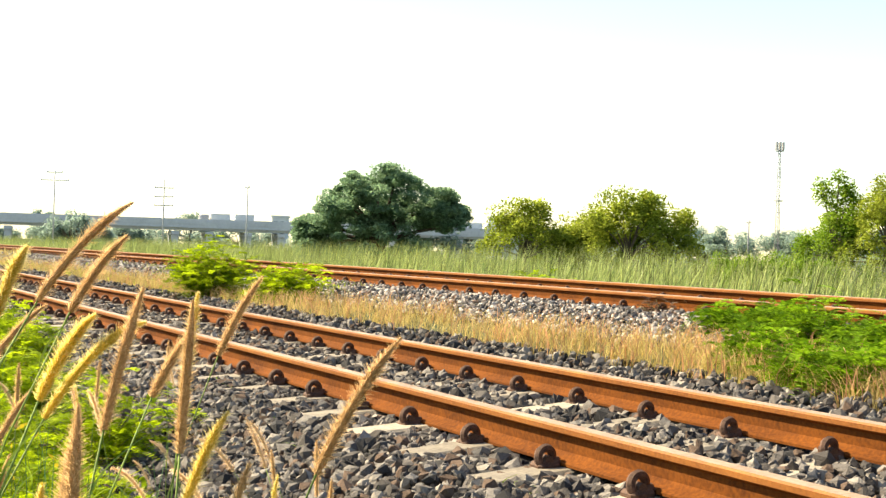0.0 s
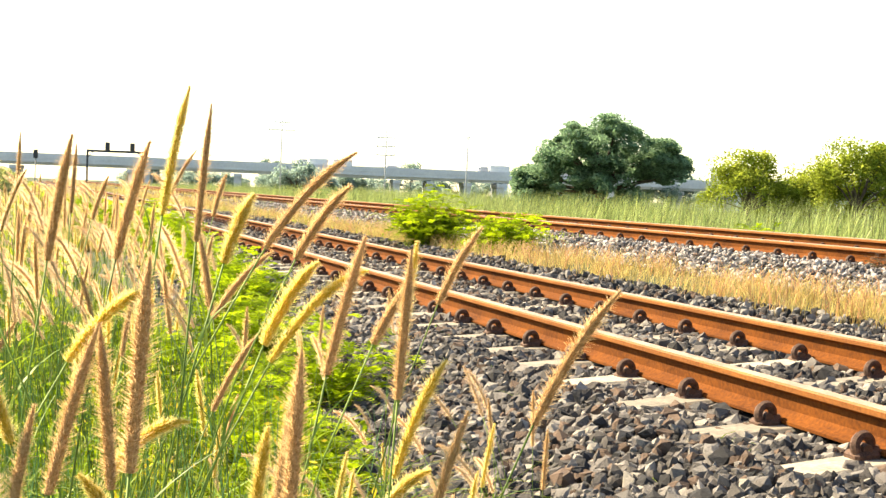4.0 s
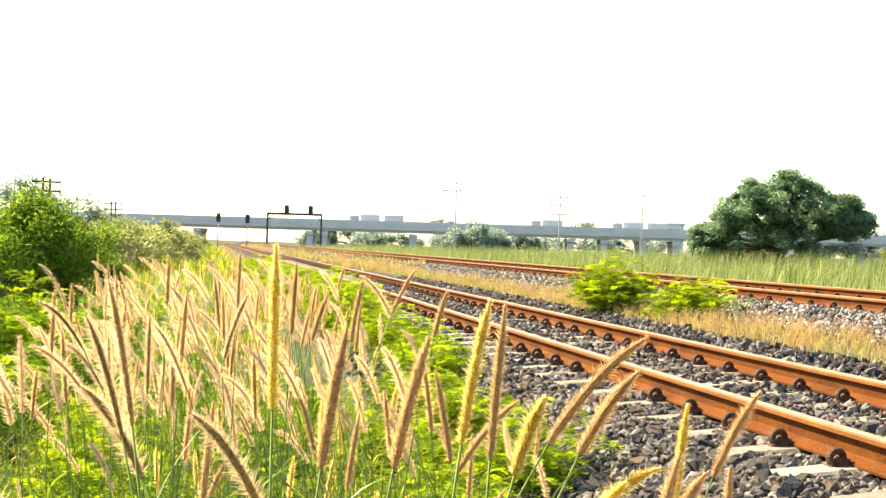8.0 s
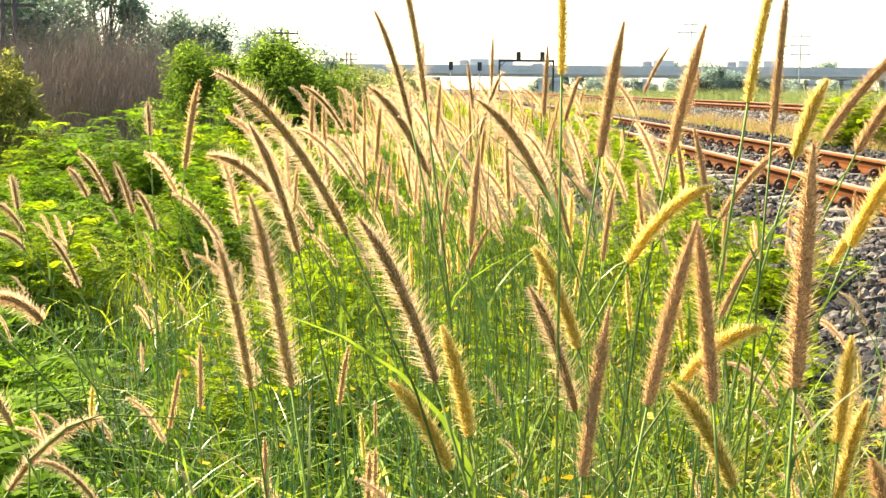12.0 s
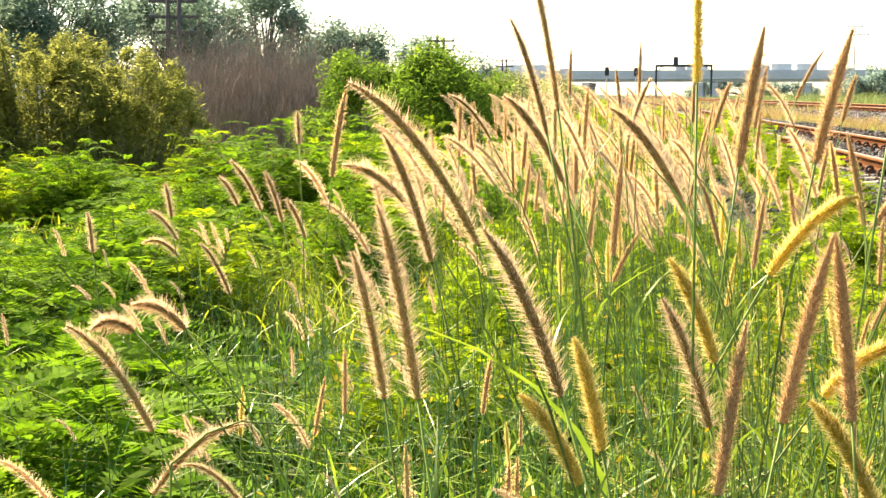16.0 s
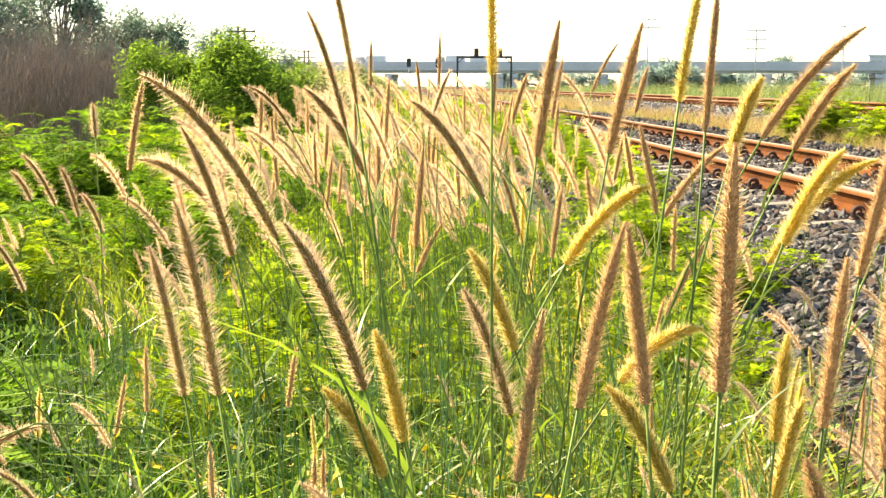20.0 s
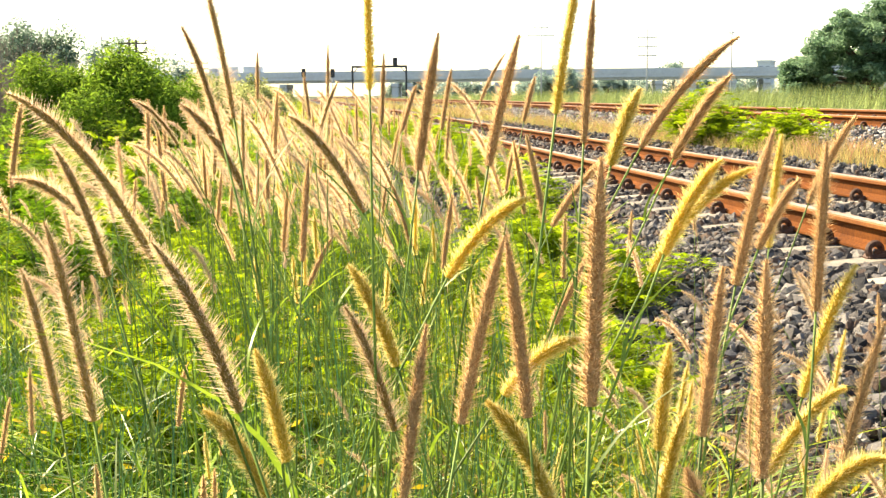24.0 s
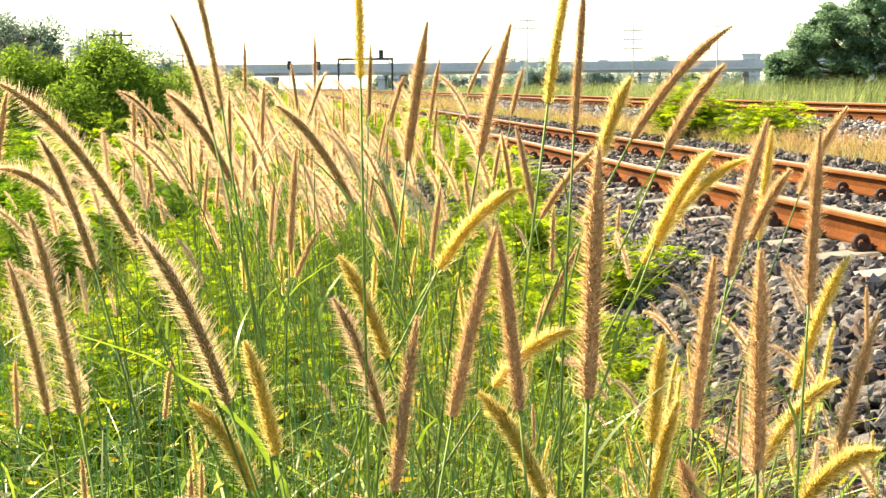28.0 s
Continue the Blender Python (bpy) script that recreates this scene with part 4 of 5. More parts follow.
for k in range(16):
    weed(-9.5 + 0.36 * k + rng.normal() * 0.2, 6.6 + rng.uniform(0, 2.2), rng.uniform(0.75, 1.1), rng.uniform(1.0, 1.5), 480, "tall feathery bright green weed before the bushes", 0.038, M_WEEDG if k % 3 else M_WEED, group=G_WEED)
for k in range(30):
    weed(rng.uniform(-9, -3.2), rng.uniform(4, 15), rng.uniform(0.4, 0.95), rng.uniform(0.8, 1.4), 480, "feathery bright green weed in the meadow", 0.035, M_WEEDG if k % 3 else M_WEED, group=G_WEED)

for x, y, h in ((-4.12, -1.32, 0.42), (-3.9, -1.6, 0.36), (-4.43, -0.7, 0.5), (-4.12, -0.67, 0.4), (-4.21, -1.44, 0.45), (-4.48, -0.18, 0.5), (-4.18, -0.15, 0.45)):
    weed(x, y, h, 0.55, 130, "low shrub with long fern-like bright green leaves", 0.05, M_WEEDG, group=G_WEED)

# ---- trees and bushes ----
def crown_leaves(clumps, per, leaf, flat=0.5, slim=1.0):
    """Leaves gathered round clump centres (x, y, z, radius)."""
    C = np.repeat(np.array(clumps, float), per, axis=0)
    n = len(C)
    d = unit(n) * (rng.uniform(0, 1, n) ** 0.45)[:, None]
    p = C[:, :3] + d * C[:, 3:4] * [1, 1, flat + 0.25]
    w = unit(n)
    w[:, 2] = w[:, 2] * 0.5 - 0.15
    nrm = unit(n) * 0.7 + [0, 0, 1.0]
    return diamonds(p, rng.uniform(0.7, 1.3, n) * leaf, rng.uniform(0.35, 0.6, n) * leaf * slim, w, nrm)


def tree(name, label, category, x, y, z, clumps, per, leaf, mat, trunk_r, flat=0.5, group="", slim=1.0):
    """Tapered trunk with limbs to every clump, and a crown of single leaves; clumps are relative to the root."""
    t = thing(name, label, category, group, (x, y, z))
    bm = bmesh.new()
    top = max(c[2] for c in clumps)
    fork = (0, 0, top * 0.28)
    if trunk_r:
        tube(bm, [(0, 0, -0.3), (trunk_r * 0.3, 0, top * 0.12), fork], [trunk_r * 1.25, trunk_r, trunk_r * 0.8], 8)
        for cx, cy, cz, r in clumps[:: max(1, len(clumps) // 22)]:
            mid = (cx * 0.45 + rng.normal() * 0.1 * r, cy * 0.45, fork[2] + (cz - fork[2]) * 0.55)
            tube(bm, [fork, mid, (cx, cy, cz)], [trunk_r * 0.5, trunk_r * 0.3, trunk_r * 0.08], 5)
        part("trunk", bm, M_BARK, t, smooth=True)
    else:
        for cx, cy, cz, r in clumps:
            tube(bm, [(cx * 0.4, cy * 0.4, -0.1), (cx * 0.7, cy * 0.7, cz * 0.5), (cx, cy, cz)], [0.02, 0.014, 0.006], 4)
        tagged(part("stem_tangle", bm, M_WEEDSTEM, t), kind="stuff")
    v, f = crown_leaves(clumps, per, leaf, flat, slim)
    tagged(tris("crown", v, f, mat, t), kind="stuff")
    return t


def dome(n, rx, ry, z0, z1, r0, r1, shape=0.6, hollow=0.35):
    """Clump centres over a rounded, uneven crown."""
    out = []
    for k in range(n):
        a, q = rng.uniform(0, 2 * np.pi), rng.uniform(hollow, 1) ** 0.7
        cap = (1 - q ** 2) ** shape
        out.append((rx * q * math.cos(a), ry * q * math.sin(a), z0 + (z1 - z0) * (cap * rng.uniform(0.55, 1.0) + rng.uniform(0, 0.12)), rng.uniform(r0, r1)))
    return out


RIGHT = np.array([0.905, -0.425])   # across the view of the first seconds
AHEAD = np.array([0.425, 0.905])


def spread_tree():
    """The wide dark tree: layered crown, highest right of its middle, low boughs at both ends."""
    out = []
    for k in range(330):
        u = rng.uniform(-1, 1)
        lid = float(np.interp(u, [-1, -0.72, -0.4, 0.15, 0.34, 0.44, 0.78, 1], [3.3, 5.0, 7.8, 8.2, 8.0, 6.9, 6.5, 4.9]))
        low = 0.7 if u < 0.5 else 3.4
        zz = low + (lid - low) * rng.uniform(0, 1) ** 0.75
        w = rng.uniform(-1, 1) * 6.0 * math.sqrt(max(0.05, 1 - u * u))
        p = RIGHT * (u * 7.05 + 0.1) + AHEAD * w
        out.append((p[0], p[1], zz, rng.uniform(0.45, 1.25)))
    return out


TREE_AT = np.array([-2.65, -4.73]) + AHEAD * 120 + RIGHT * (672 - 784) / 2509 * 120
tree("rain_tree", "wide dark green spreading tree beyond the reeds", "tree", TREE_AT[0], TREE_AT[1], -0.9, spread_tree(), 290, 0.32, M_TREE, 0.5, 0.3)


def seen(px, dist):
    """A place on the ground at a bearing of the first seconds' view, px across a view 1568 wide."""
    p = np.array([-2.65, -4.73]) + AHEAD * dist + RIGHT * (px - 784) / 2509 * dist
    return float(p[0]), float(p[1])


# yellow-green trees right of the big tree
for px, dist, n, rx, h, r0, r1, lab in ((930, 85, 40, 2.6, 4.5, 0.5, 0.9, "yellow-green bushy tree behind the reeds"), (1035, 88, 30, 2.0, 4.2, 0.5, 0.8, "yellow-green bushy tree behind the reeds"), (1110, 84, 44, 2.6, 5.3, 0.5, 0.9, "taller yellow-green tree with a dark side behind the reeds"), (1170, 86, 36, 2.2, 5.2, 0.5, 0.8, "rounded olive-green tree behind the reeds")):
    x, y = seen(px, dist)
    tree("tree", lab, "tree", x, y, -0.8, dome(int(n * 1.6), rx * 1.15, rx * 0.9, 0.6, h, r0, r1, 0.5, 0.15), 150, 0.24, M_YTREE, 0.14, 0.6)
for px, dist, n, rx, h in ((1480, 62, 60, 1.75, 5.0), (1575, 60, 70, 2.1, 5.2), (1660, 60, 50, 2.0, 4.8)):
    x, y = seen(px, dist)
    tree("tree", "green tree overgrown with climbers behind the reeds", "tree", x, y, -0.7, dome(n, rx, rx * 0.9, 0.5, h, 0.35, 0.7, 0.7, 0.1), 220, 0.16, M_BUSH if px < 1500 else M_YTREE, 0.14, 0.7)
for px, dist, rx, h in ((1340, 58, 1.2, 1.9), (1430, 56, 1.3, 1.9), (1290, 62, 0.8, 1.7)):
    x, y = seen(px, dist)
    tree("climber_mound", "low dark green mound of climbers in the reeds", "shrub", x, y, -0.7, dome(18, rx, rx, 0.3, h, 0.3, 0.5), 160, 0.14, M_BUSH, 0.0, 0.7)

# ---- reeds ----
def reed_bed(n, d1):
    x = 9.0 + (d1 - 9.0) * rng.uniform(0, 1, n) ** 1.6
    y = rng.uniform(-12, 190, n)
    return np.stack([x, y, ground_z(x)], 1)


p = reed_bed(52000, 60)
clumps_ = p[rng.integers(0, 2600, len(p) // 2)]
clumps_[:, :2] += rng.normal(size=(len(clumps_), 2)) * 0.16
p = np.concatenate([p[: len(p) // 2], clumps_])
p = p[(p[:, 1] > 10 - 0.2 * p[:, 0]) & (p[:, 1] < 190)]
h = rng.uniform(0.9, 2.05, len(p)) * np.interp(p[:, 0], [9, 14, 30], [0.6, 0.95, 1.15])
ln = rng.normal(size=(len(p), 3)) * 0.15 * h[:, None] + np.array([0.2, -0.09, 0])
ln[:, 2] = 0
v, f = ribbons(p, h, ln, rng.uniform(0.014, 0.034, len(p)), 3, 0.2)
tagged(tris("reed_bed", v, f, M_REED), "tall green reeds in the marsh beyond the tracks", "reeds", kind="stuff")
blades("reed_fringe", scatter(5000, 7.0, 9.6, 0, 120, 0.7), 0.3, 0.7, 0.012, 0.03, 0.25, M_BLADE, "shorter green grass at the foot of the reeds", 2)

# ---- bushes on the verge ----
tree("bush", "dense mid-green leafy bush on the verge", "shrub", -5.35, 17.6, -0.45, dome(54, 1.25, 1.0, 0.2, 1.75, 0.2, 0.42, 0.6, 0.05), 330, 0.095, M_BUSH, 0.0, 0.8, slim=0.62)
tree("bush", "dense mid-green leafy bush on the verge", "shrub", -4.75, 18.6, -0.45, dome(38, 0.75, 0.8, 0.2, 1.55, 0.2, 0.36, 0.6, 0.05), 330, 0.095, M_BUSH, 0.0, 0.8, slim=0.62)
tree("bush", "dense mid-green leafy bush on the verge", "shrub", -6.6, 18.8, -0.45, dome(48, 1.1, 1.0, 0.2, 1.7, 0.2, 0.4, 0.6, 0.05), 310, 0.095, M_BUSH, 0.0, 0.8, slim=0.62)
for x, y, h in ((-7.6, 9.4, 1.55), (-8.5, 9.8, 1.75), (-9.5, 9.2, 1.65), (-10.6, 10.0, 1.7)):
    tree("olive_bush", "olive-brown bush with drying seed pods", "shrub", x, y, -0.45, dome(70, 0.9, 0.75, 0.0, h - 0.15, 0.2, 0.34, 0.35, 0.0) + dome(40, 1.0, 0.9, 0.0, 0.6, 0.2, 0.32, 0.3, 0.4) + dome(60, 0.95, 0.8, 0.5, h + 0.1, 0.07, 0.14, 0.4, 0.2), 150, 0.065, M_OLIVE, 0.0, 0.9, slim=0.6)


def twig_bush(x, y, h, w, n, label):
    """A leafless thicket: arching stems that fork into finer and finer twigs."""
    t = thing("bare_thicket", label, "shrub", "", (x, y, -0.55))
    n = n // 7
    a = rng.uniform(0, 2 * np.pi, n)
    r = w * np.sqrt(rng.uniform(0, 1, n))
    p = np.stack([r * np.cos(a), r * np.sin(a), 0 * a], 1)
    hh = h * rng.uniform(0.35, 0.7, n) * (1 - 0.4 * (r / w) ** 2)
    for name, width, forks in (("stem_tangle", 0.016, 3), ("twig_tangle", 0.010, 4), ("fine_twig_tangle", 0.007, 0)):
        lean = rng.normal(size=(len(p), 3)) * [1, 1, 0] * hh[:, None] * 0.45
        v, f = ribbons(p, hh, lean, width, 4, 0.25)
        tagged(tris(name, v, f, M_TWIG, t), kind="stuff")
        if forks:
            q = rng.uniform(0.45, 1.0, len(p) * forks)
            P, L, H = (np.repeat(c, forks, axis=0) for c in (p, lean, hh))
            p = P + L * (q ** 1.8)[:, None] + np.stack([0 * H, 0 * H, H * (q - 0.125 * q ** 3)], 1)
            hh = H * rng.uniform(0.3, 0.62, len(H))


twig_bush(-8.3, 22, 2.6, 1.1, 2200, "grey-brown leafless thicket behind the verge")
twig_bush(-9.6, 23, 3.2, 1.5, 3200, "grey-brown leafless thicket behind the verge")
twig_bush(-10.2, 26, 3.6, 1.7, 2600, "grey-brown leafless thicket behind the verge")
twig_bush(-8.4, 28, 2.9, 1.5, 2400, "grey-brown leafless thicket behind the verge")
twig_bush(-12.5, 27, 3.4, 1.8, 2600, "grey-brown leafless thicket behind the verge")
twig_bush(-7.0, 45, 1.7, 2.4, 700, "pale dry thicket by the track")
twig_bush(-4.5, 52, 1.4, 2.2, 600, "pale dry thicket by the track")
for x, y, h, rx in ((-26, 52, 7.2, 3.6), (-21, 56, 6.4, 3.4), (-31, 50, 7.4, 3.8), (-17.5, 58, 5.4, 3.0), (-15, 64, 4.4, 2.6), (-37, 52, 7.4, 3.6), (-23, 48, 5.6, 3.0), (-28, 46, 6.0, 3.0), (-42, 54, 7.0, 3.6), (-19, 52, 4.6, 2.6)):
    tree("grove_tree", "grey-green tree in a grove beyond the thicket", "tree", x, y, -0.7, dome(34, rx, rx * 0.8, 1.0, h * 1.12, 0.6, 1.1, 0.6, 0.1), 330, 0.21, M_GROVE, 0.16, 0.7, "grove left of the track")
for x, y, h, rx in ((-32.5, 41, 9.5, 3.6), (-36.5, 43, 9.0, 3.8)):
    tree("dark_tree", "tall dark green tree beside the grove", "tree", x, y, -0.7, dome(60, rx, rx * 0.8, 0.8, h, 0.6, 1.1, 0.6, 0.1), 330, 0.2, M_BUSH, 0.2, 0.7)
for x, y, h in ((-14.2, 13.5, 1.9), (-12.6, 15.0, 1.7)):
    tree("bush", "mid-green bush behind the olive-brown ones", "shrub", x, y, -0.5, dome(48, 1.2, 1.0, 0.2, h, 0.2, 0.4, 0.6, 0.05), 200, 0.09, M_BUSH, 0.0, 0.8)
for x, y, h, rx in ((-24, 120, 6.5, 3.6), (-19, 126, 6.8, 3.4), (-15, 132, 5.2, 3.0), (-29, 118, 6.8, 3.6)):
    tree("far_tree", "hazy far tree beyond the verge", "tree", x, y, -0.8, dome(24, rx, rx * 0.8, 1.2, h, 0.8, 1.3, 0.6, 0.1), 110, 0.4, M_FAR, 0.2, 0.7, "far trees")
for px, dist, h, rx in ((125, 170, 5.0, 3.2), (95, 172, 3.2, 3.0), (160, 172, 3.6, 2.6)):
    x, y = seen(px, dist)
    tree("far_tree", "hazy pale green tree in front of the viaduct", "tree", x, y, -0.8, dome(24, rx, rx * 0.8, 0.8, h, 0.7, 1.2, 0.6, 0.1), 110, 0.4, M_FAR, 0.2, 0.7, "far trees")
for k in range(34):
    px = 560 + 44 * k + rng.normal() * 12
    x, y = seen(px, 330 + rng.normal() * 12)
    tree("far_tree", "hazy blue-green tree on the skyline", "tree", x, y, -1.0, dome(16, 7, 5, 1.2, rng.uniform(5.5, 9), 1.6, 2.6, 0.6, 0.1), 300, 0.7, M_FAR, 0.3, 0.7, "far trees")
for k in range(34):
    px = -1250 + 52 * k + rng.normal() * 16
    if -490 < px < -185:   # open sky under the span over the tracks
        continue
    x, y = seen(px, 352 + rng.normal() * 8)
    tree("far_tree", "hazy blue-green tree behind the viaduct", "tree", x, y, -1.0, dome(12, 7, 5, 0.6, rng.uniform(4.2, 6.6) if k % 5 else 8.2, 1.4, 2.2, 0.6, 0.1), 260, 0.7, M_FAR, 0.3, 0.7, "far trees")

for k in range(22):
    y = 48 + 3.2 * k + 0.18 * k * k
    x = -6.7 + rng.normal() * 0.5 + 0.012 * (y - 40)
    h = rng.uniform(1.5, 2.0)
    tree("verge_shrub", "pale straw-green shrub in the hedge along the railway", "shrub", x, y, -0.55, dome(26, 1.9, 2.2, 0.2, h, 0.3, 0.6, 0.55, 0.05), 120, 0.16 + 0.004 * k, M_HEDGE, 0.0, 0.8, "hedge along the railway")
for px, h in ((985, 3.3), (1060, 3.9)):
    x, y = seen(px, 87)
    tree("tree", "low yellow-green bushy tree behind the reeds", "tree", x, y, -0.8, dome(30, 1.6, 1.5, 0.5, h, 0.35, 0.7, 0.5, 0.15), 150, 0.22, M_YTREE, 0.1, 0.6)
blades("shoulder_grass", scatter(6000, -2.4, -0.75, 18, 230, 0.8), 0.15, 0.5, 0.015, 0.04, 0.35, M_STRAW, "dry grass on the far ballast shoulder", 2)

# ---- viaduct ----
V_A, V_B = np.array([-70.0, 310.5]), np.array([150.0, 274.4])
V_DIR = (V_B - V_A) / np.linalg.norm(V_B - V_A)
V_LEN = float(np.linalg.norm(V_B - V_A))
V_ROT = math.atan2(V_DIR[1], V_DIR[0])
viaduct = thing("road_viaduct", "long pale concrete road viaduct across the tracks", "bridge", "", (V_A[0], V_A[1], 0))
viaduct.rotation_euler = (0, 0, V_ROT)
X0, X1 = -260.0, V_LEN
part("deck", boxes(((X0, -5, 3.9), (X1, 5, 4.7))), M_CONCRETE, viaduct)
for y in (-3.7, 0.0, 3.7):
    part("girder", boxes(((X0, y - 0.5, 3.4), (X1, y + 0.5, 3.9))), M_CONCRETE, viaduct)
part("parapet", boxes(((X0, -5.1, 4.7), (X1, -4.8, 5.75))), M_CONCRETE, viaduct)
part("parapet", boxes(((X0, 4.8, 4.7), (X1, 5.1, 5.75))), M_CONCRETE, viaduct)
for s in (30, 47, 66, 89.5, 92.5, 111, 128, 144, 151, 159, 166, 176, 190, 205, 218):
    part("pier", boxes(((s - 0.7, -4.0, -1.5), (s + 0.7, -2.4, 3.2)), ((s - 0.7, 2.4, -1.5), (s + 0.7, 4.0, 3.2)), ((s - 0.8, -4.6, 2.4), (s + 0.8, 4.6, 3.2)), bevel=0.08), M_CONCRETE, viaduct)
part("abutment", boxes(((-260, -4.9, -1.5), (-20, 4.9, 3.2))), M_CONCRETE, viaduct)


def post(name, label, x, y, z0, z1, r, arms, mat, group, turn=0.0, twin=0.0):
    """A line pole: tapered shaft (or a pair) with cross-arms and insulators."""
    t = thing(name, label, "utility pole", group, (x, y, 0))
    t.rotation_euler = (0, 0, turn)
    for dx in ((-twin, twin) if twin else (0,)):
        bm = bmesh.new()
        tube(bm, [(dx, 0, z0), (dx, 0, z1)], [r, r * 0.7], 8)
        part("shaft", bm, mat, t, smooth=True)
    for z, half in arms:
        a = part("crossarm", boxes(((-half, -0.05, z - 0.06), (half, 0.05, z + 0.06)), bevel=0.01), mat, t)
        n = max(2, int(half * 3))
        for k in range(n):
            bm = bmesh.new()
            xx = -half + 0.08 + k * (2 * half - 0.16) / (n - 1)
            tube(bm, [(xx, 0, z + 0.05), (xx, 0, z + 0.13), (xx, 0, z + 0.2)], [0.035, 0.05, 0.02], 6)
            part("insulator", bm, M_GALV, a)
    return t


G_TEL = "old telegraph poles along the railway"
TEL = ((-19.33, 50.0), (-13.5, 92.0), (-13.0, 150.0))
for x, y in TEL:
    post("telegraph_pole", "dark timber twin telegraph pole with cross-arms", x, y, -0.8, 4.6, 0.12, ((4.35, 0.95), (3.75, 0.95), (3.15, 0.8)), M_POLE, G_TEL, 0.12, 0.22)
G_PWR = "power line poles by the viaduct"
for px, top in ((93, 8.5), (287, 7.9), (435, 7.6)):
    x, y = seen(px, 160)
    post("power_pole", "tall slim concrete power pole with cross-arms", x, y, -1.0, top, 0.10, ((top - 0.2, 0.9), (top - 1.1, 1.6)) if px < 200 else ((top - 1.0, 1.1), (top - 2.0, 1.1), (top - 3.0, 1.1)) if px < 300 else ((top - 0.4, 0.3),), M_PALEPOLE, G_PWR, -0.44)
for x, y, top in ((-28.5, 190, 9.0), (-26.5, 205, 9.5)):
    post("power_pole", "tall slim concrete power pole", x, y, -1.0, top, 0.14, ((top - 1.5, 0.8),), M_GALV, G_PWR, 0.1)

# telegraph wires
for a, b in zip(TEL, TEL[1:]):
    bm = bmesh.new()
    pts = [(a[0] + (b[0] - a[0]) * q, a[1] + (b[1] - a[1]) * q, 4.5 - 1.6 * q * (1 - q)) for q in np.linspace(0, 1, 12)]
    tube(bm, pts, 0.012, 4)
    tagged(part("wire", bm, M_WIRE), "sagging grey telegraph wire between poles", "wire")

# ---- signals ----
gan = thing("signal_gantry", "dark steel signal gantry over the far track", "signal gantry", "", (11.8, 246.4, 0))
gan.rotation_euler = (0, 0, -0.16)
for x in (-4.75, 4.75):
    part("leg", boxes(((x - 0.16, -0.16, -0.8), (x + 0.16, 0.16, 5.7)), bevel=0.02), M_SIGNAL, gan)
    s = -1 if x > 0 else 1
    bm = bmesh.new()
    tube(bm, [(x, 0, 4.6), (x + s * 1.1, 0, 5.7)], 0.09, 6)
    part("brace", bm, M_SIGNAL, gan)
part("beam", boxes(((-4.9, -0.2, 5.55), (4.9, 0.2, 5.95)), bevel=0.02), M_SIGNAL, gan)


def signal_head(parent, x, z, w=0.8, h=1.35):
    s = part("signal_head", boxes(((x - w / 2, -0.15, z), (x + w / 2, 0.15, z + h)), bevel=0.04), M_SIGNAL, parent)
    for k in range(3):
        bm = bmesh.new()
        tube(bm, [(x, -0.16, z + h * (0.2 + 0.3 * k)), (x, -0.34, z + h * (0.2 + 0.3 * k))], [0.14, 0.15], 8)
        part("lens_hood", bm, M_SIGNAL, s)


signal_head(gan, -1.4, 5.95)
signal_head(gan, 2.8, 5.95)
for x, y, top in ((-1.7, 198, 3.4), (2.35, 197, 3.3)):
    m = thing("signal_mast", "slim railway signal mast with a dark head", "railway signal", "signal masts", (x, y, 0))
    bm = bmesh.new()
    tube(bm, [(0, 0, -0.6), (0, 0, top)], [0.09, 0.07], 8)
    part("mast", bm, M_GALV, m, smooth=True)
    signal_head(m, 0, top, 0.6, 1.2)

# ---- skyline ----
def tower(px, dist, z1):
    """A slim lattice phone mast with platforms and panel antennas."""
    x, y = seen(px, dist)
    t = thing("phone_mast", "slim faded red and white lattice phone mast", "mast", "", (x, y, 0))
    for k in range(3):
        a = k * 2 * math.pi / 3
        bm = bmesh.new()
        tube(bm, [(0.5 * math.cos(a), 0.5 * math.sin(a), -1), (0.25 * math.cos(a), 0.25 * math.sin(a), z1)], 0.05, 5)
        part("leg", bm, M_MASTR, t)
    bm = bmesh.new()
    for k in range(26):
        z = k * z1 / 26
        for q in range(3):
            a, b = q * 2 * math.pi / 3, (q + 1) * 2 * math.pi / 3
            r = 0.5 - 0.25 * z / z1
            tube(bm, [(r * math.cos(a), r * math.sin(a), z), (r * math.cos(b), r * math.sin(b), z + z1 / 26)], 0.022, 4)
    part("bracing", bm, M_MASTR, t)
    for z in (z1 * 0.55, z1 * 0.98):
        bm = bmesh.new()
        r = bmesh.ops.create_circle(bm, cap_ends=True, radius=0.85, segments=12)
        bmesh.ops.translate(bm, verts=r["verts"], vec=(0, 0, z))
        bmesh.ops.solidify(bm, geom=bm.faces[:], thickness=0.15)
        part("platform", bm, M_GALV, t)
    for k in range(6):
        a = k * math.pi / 3
        part("antenna", boxes(((0.7 * math.cos(a) - 0.15, 0.7 * math.sin(a) - 0.15, z1 - 0.4), (0.7 * math.cos(a) + 0.15, 0.7 * math.sin(a) + 0.15, z1 + 1.1)), bevel=0.03), M_GALV, t)
    return t


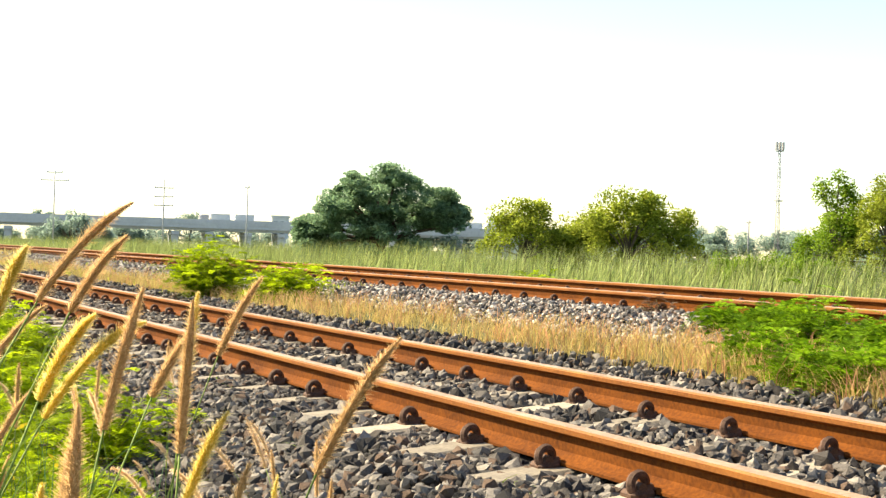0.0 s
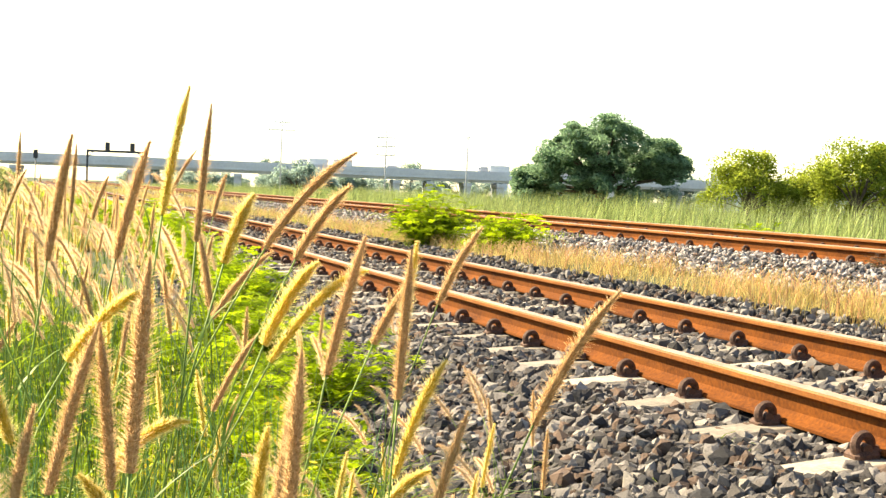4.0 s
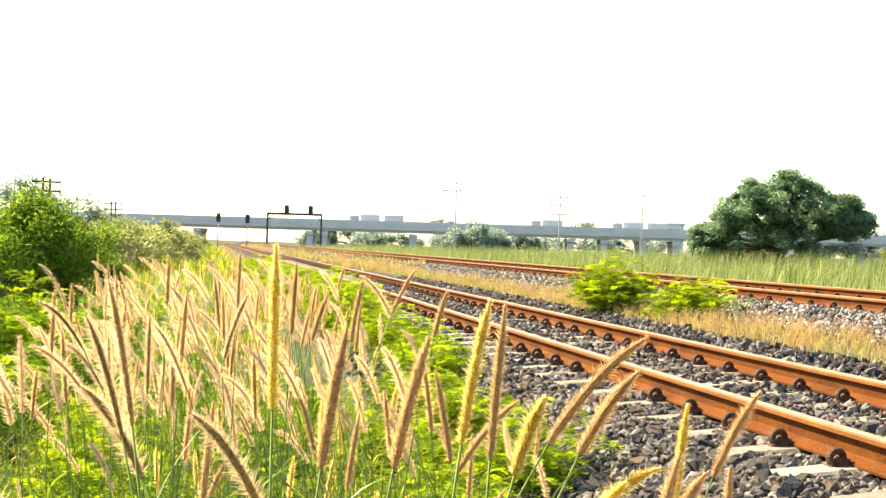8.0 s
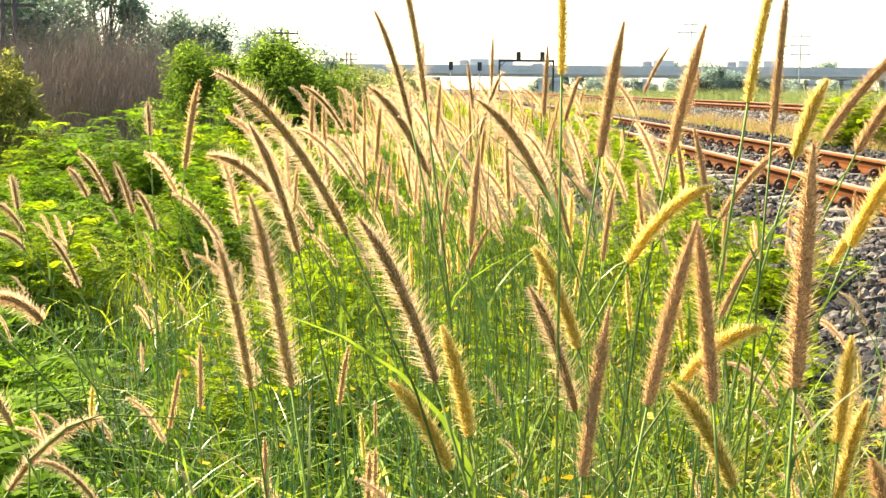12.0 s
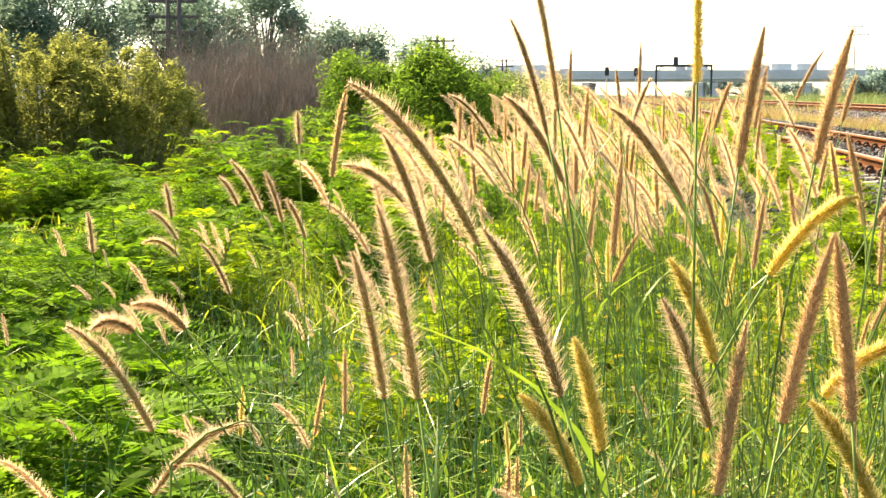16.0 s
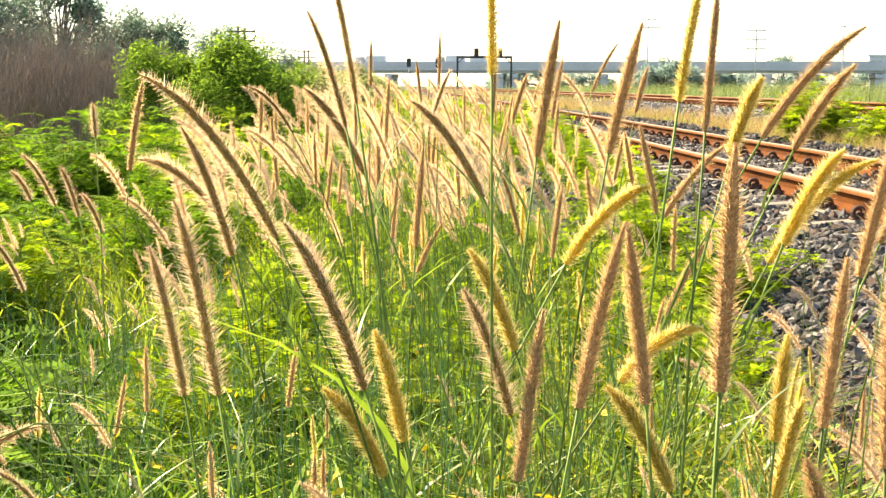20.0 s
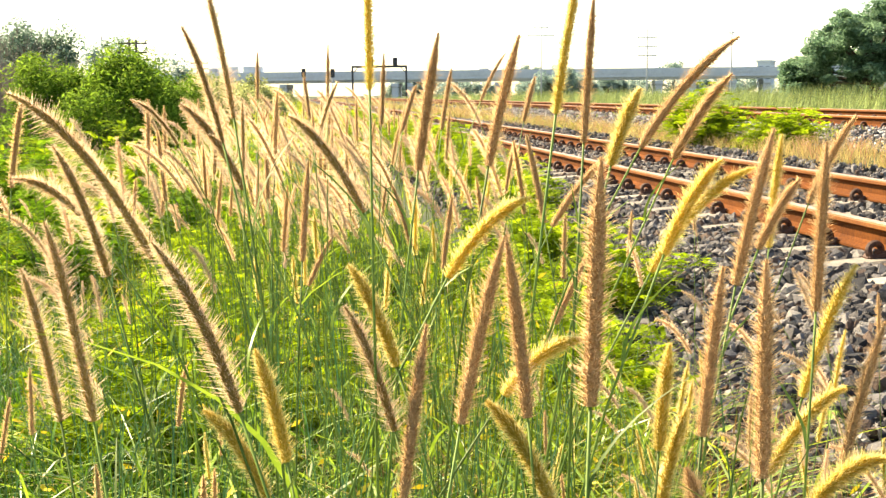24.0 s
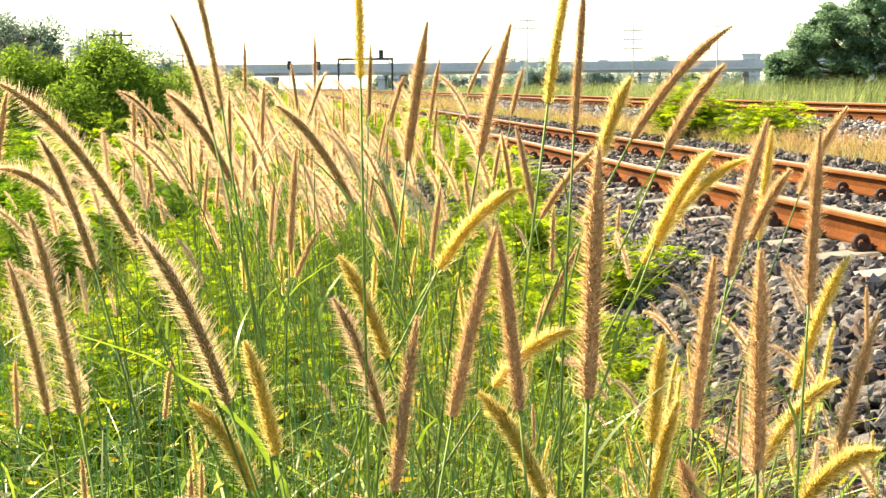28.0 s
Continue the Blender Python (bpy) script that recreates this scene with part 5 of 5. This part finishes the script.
tower(1374, 262, 21.5)
for px, dist, w, h in ((885, 330, 6.0, 9.5), (495, 345, 3.2, 8.6)):
    x, y = seen(px, dist)
    b = thing("far_building", "pale hazy building on the skyline", "building", "far buildings", (x, y, -1))
    b.rotation_euler = (0, 0, -0.44)
    part("wall", boxes(((-w / 2, -4, 0), (w / 2, 4, h))), M_BUILD, b)
    part("roof", boxes(((-w / 2 - 0.3, -4.3, h), (w / 2 + 0.3, 4.3, h + 0.4))), M_BUILD, b)
    for i in range(3):
        for k in range(int(w // 1.5)):
            part("window", boxes(((-w / 2 + 0.4 + 1.5 * k, -4.06, h - 2.2 - 2.6 * i), (-w / 2 + 1.3 + 1.5 * k, -4.0, h - 1.0 - 2.6 * i))), M_PANE, b)
x, y = seen(1323, 240)
post("power_pole", "slim far power pole on the skyline", x, y, -1, 7.4, 0.16, ((7.0, 0.4),), M_GALV, G_PWR, -0.44)

# ---- traffic on the viaduct ----
def truck(length, label, bodies=1):
    t = thing("truck", label, "truck", "traffic on the viaduct")
    part("cab", boxes(((-1.1, -1.1, 0.5), (0.9, 1.1, 2.1)), bevel=0.25), M_CAB, t)
    part("windscreen", boxes(((-1.14, -0.95, 1.6), (-1.09, 0.95, 1.95))), M_PANE, t)
    x = 1.2
    for k in range(bodies):
        part("cargo_body", boxes(((x, -1.2, 0.9), (x + length, 1.2, 2.3)), bevel=0.05), M_TRUCK, t)
        part("chassis", boxes(((x, -0.5, 0.55), (x + length, 0.5, 0.9))), M_TYRE, t)
        for q in (0.2, 0.8):
            for s in (-1, 1):
                bm = bmesh.new()
                tube(bm, [(x + length * q, s * 0.85, 0.5), (x + length * q, s * 1.15, 0.5)], [0.5, 0.5], 12)
                part("wheel", bm, M_TYRE, t)
        x += length + 1.0
    for s in (-1, 1):
        bm = bmesh.new()
        tube(bm, [(0, s * 0.85, 0.5), (0, s * 1.15, 0.5)], [0.5, 0.5], 12)
        part("wheel", bm, M_TYRE, t)
    return t


def car(label):
    t = thing("car", label, "car", "traffic on the viaduct")
    bm = bmesh.new()
    box(bm, (-2.1, -0.85, 0.35), (2.1, 0.85, 0.95), 0.12)
    r = bmesh.ops.create_cube(bm, size=1.0)
    for v_ in r["verts"]:
        k = 0.72 if v_.co.z > 0 else 1.0
        v_.co = Vector((v_.co.x * 2.5 * k + 0.15, v_.co.y * 1.6 * (0.85 if v_.co.z > 0 else 1), 0.95 + (0.55 if v_.co.z > 0 else 0)))
    part("body", bm, M_CAB, t)
    for q in (-1.3, 1.3):
        for s in (-1, 1):
            bm = bmesh.new()
            tube(bm, [(q, s * 0.7, 0.33), (q, s * 0.9, 0.33)], [0.33, 0.33], 10)
            part("wheel", bm, M_TYRE, t)
    return t


DECK_Z = 4.7
# leftward lane is the near one; distances run along the viaduct from its left end
TRAFFIC = (
    (truck(4.0, "pale two-part lorry on the viaduct", 2), -3.0, 150.0, -6.4),
    (truck(4.0, "pale two-part lorry on the viaduct", 2), -3.0, 205.0, -6.4),
    (truck(4.2, "pale covered lorry on the viaduct", 1), -3.0, 188.0, -6.4),
    (car("small dark car on the viaduct"), -3.0, 170.0, -6.8),
    (truck(4.2, "pale covered lorry on the viaduct", 1), 2.5, -190.0, 6.6),
    (car("small dark car on the viaduct"), 2.5, -60.0, 7.0),
)


def motions():
    """Steady traffic along the viaduct, and the near stalks stirring in a light breeze."""
    for n, stalk in enumerate(SWAYING):
        x, y, z = stalk.location
        rows = []
        for k in range(41):
            t = 0.7 * k
            rx = 0.05 * math.sin(1.9 * t + 1.3 * n) + 0.02 * math.sin(0.7 * t + n)
            ry = 0.07 * math.sin(1.6 * t + 0.9 * n) + 0.03 * math.sin(0.5 * t + 2 * n)
            rows.append((t, pose(x, y, z, rx, ry, 0)))
        walk(stalk, rows)
    for ob, lane, s0, speed in TRAFFIC:
        rows = []
        for t in (0.0, 14.0, 28.0):
            s = s0 + speed * t
            p = V_A + V_DIR * s + np.array([-V_DIR[1], V_DIR[0]]) * lane
            rows.append((t, pose(float(p[0]), float(p[1]), DECK_Z, 0, 0, math.degrees(V_ROT) + (0 if speed < 0 else 180))))
        walk(ob, rows)


motions()
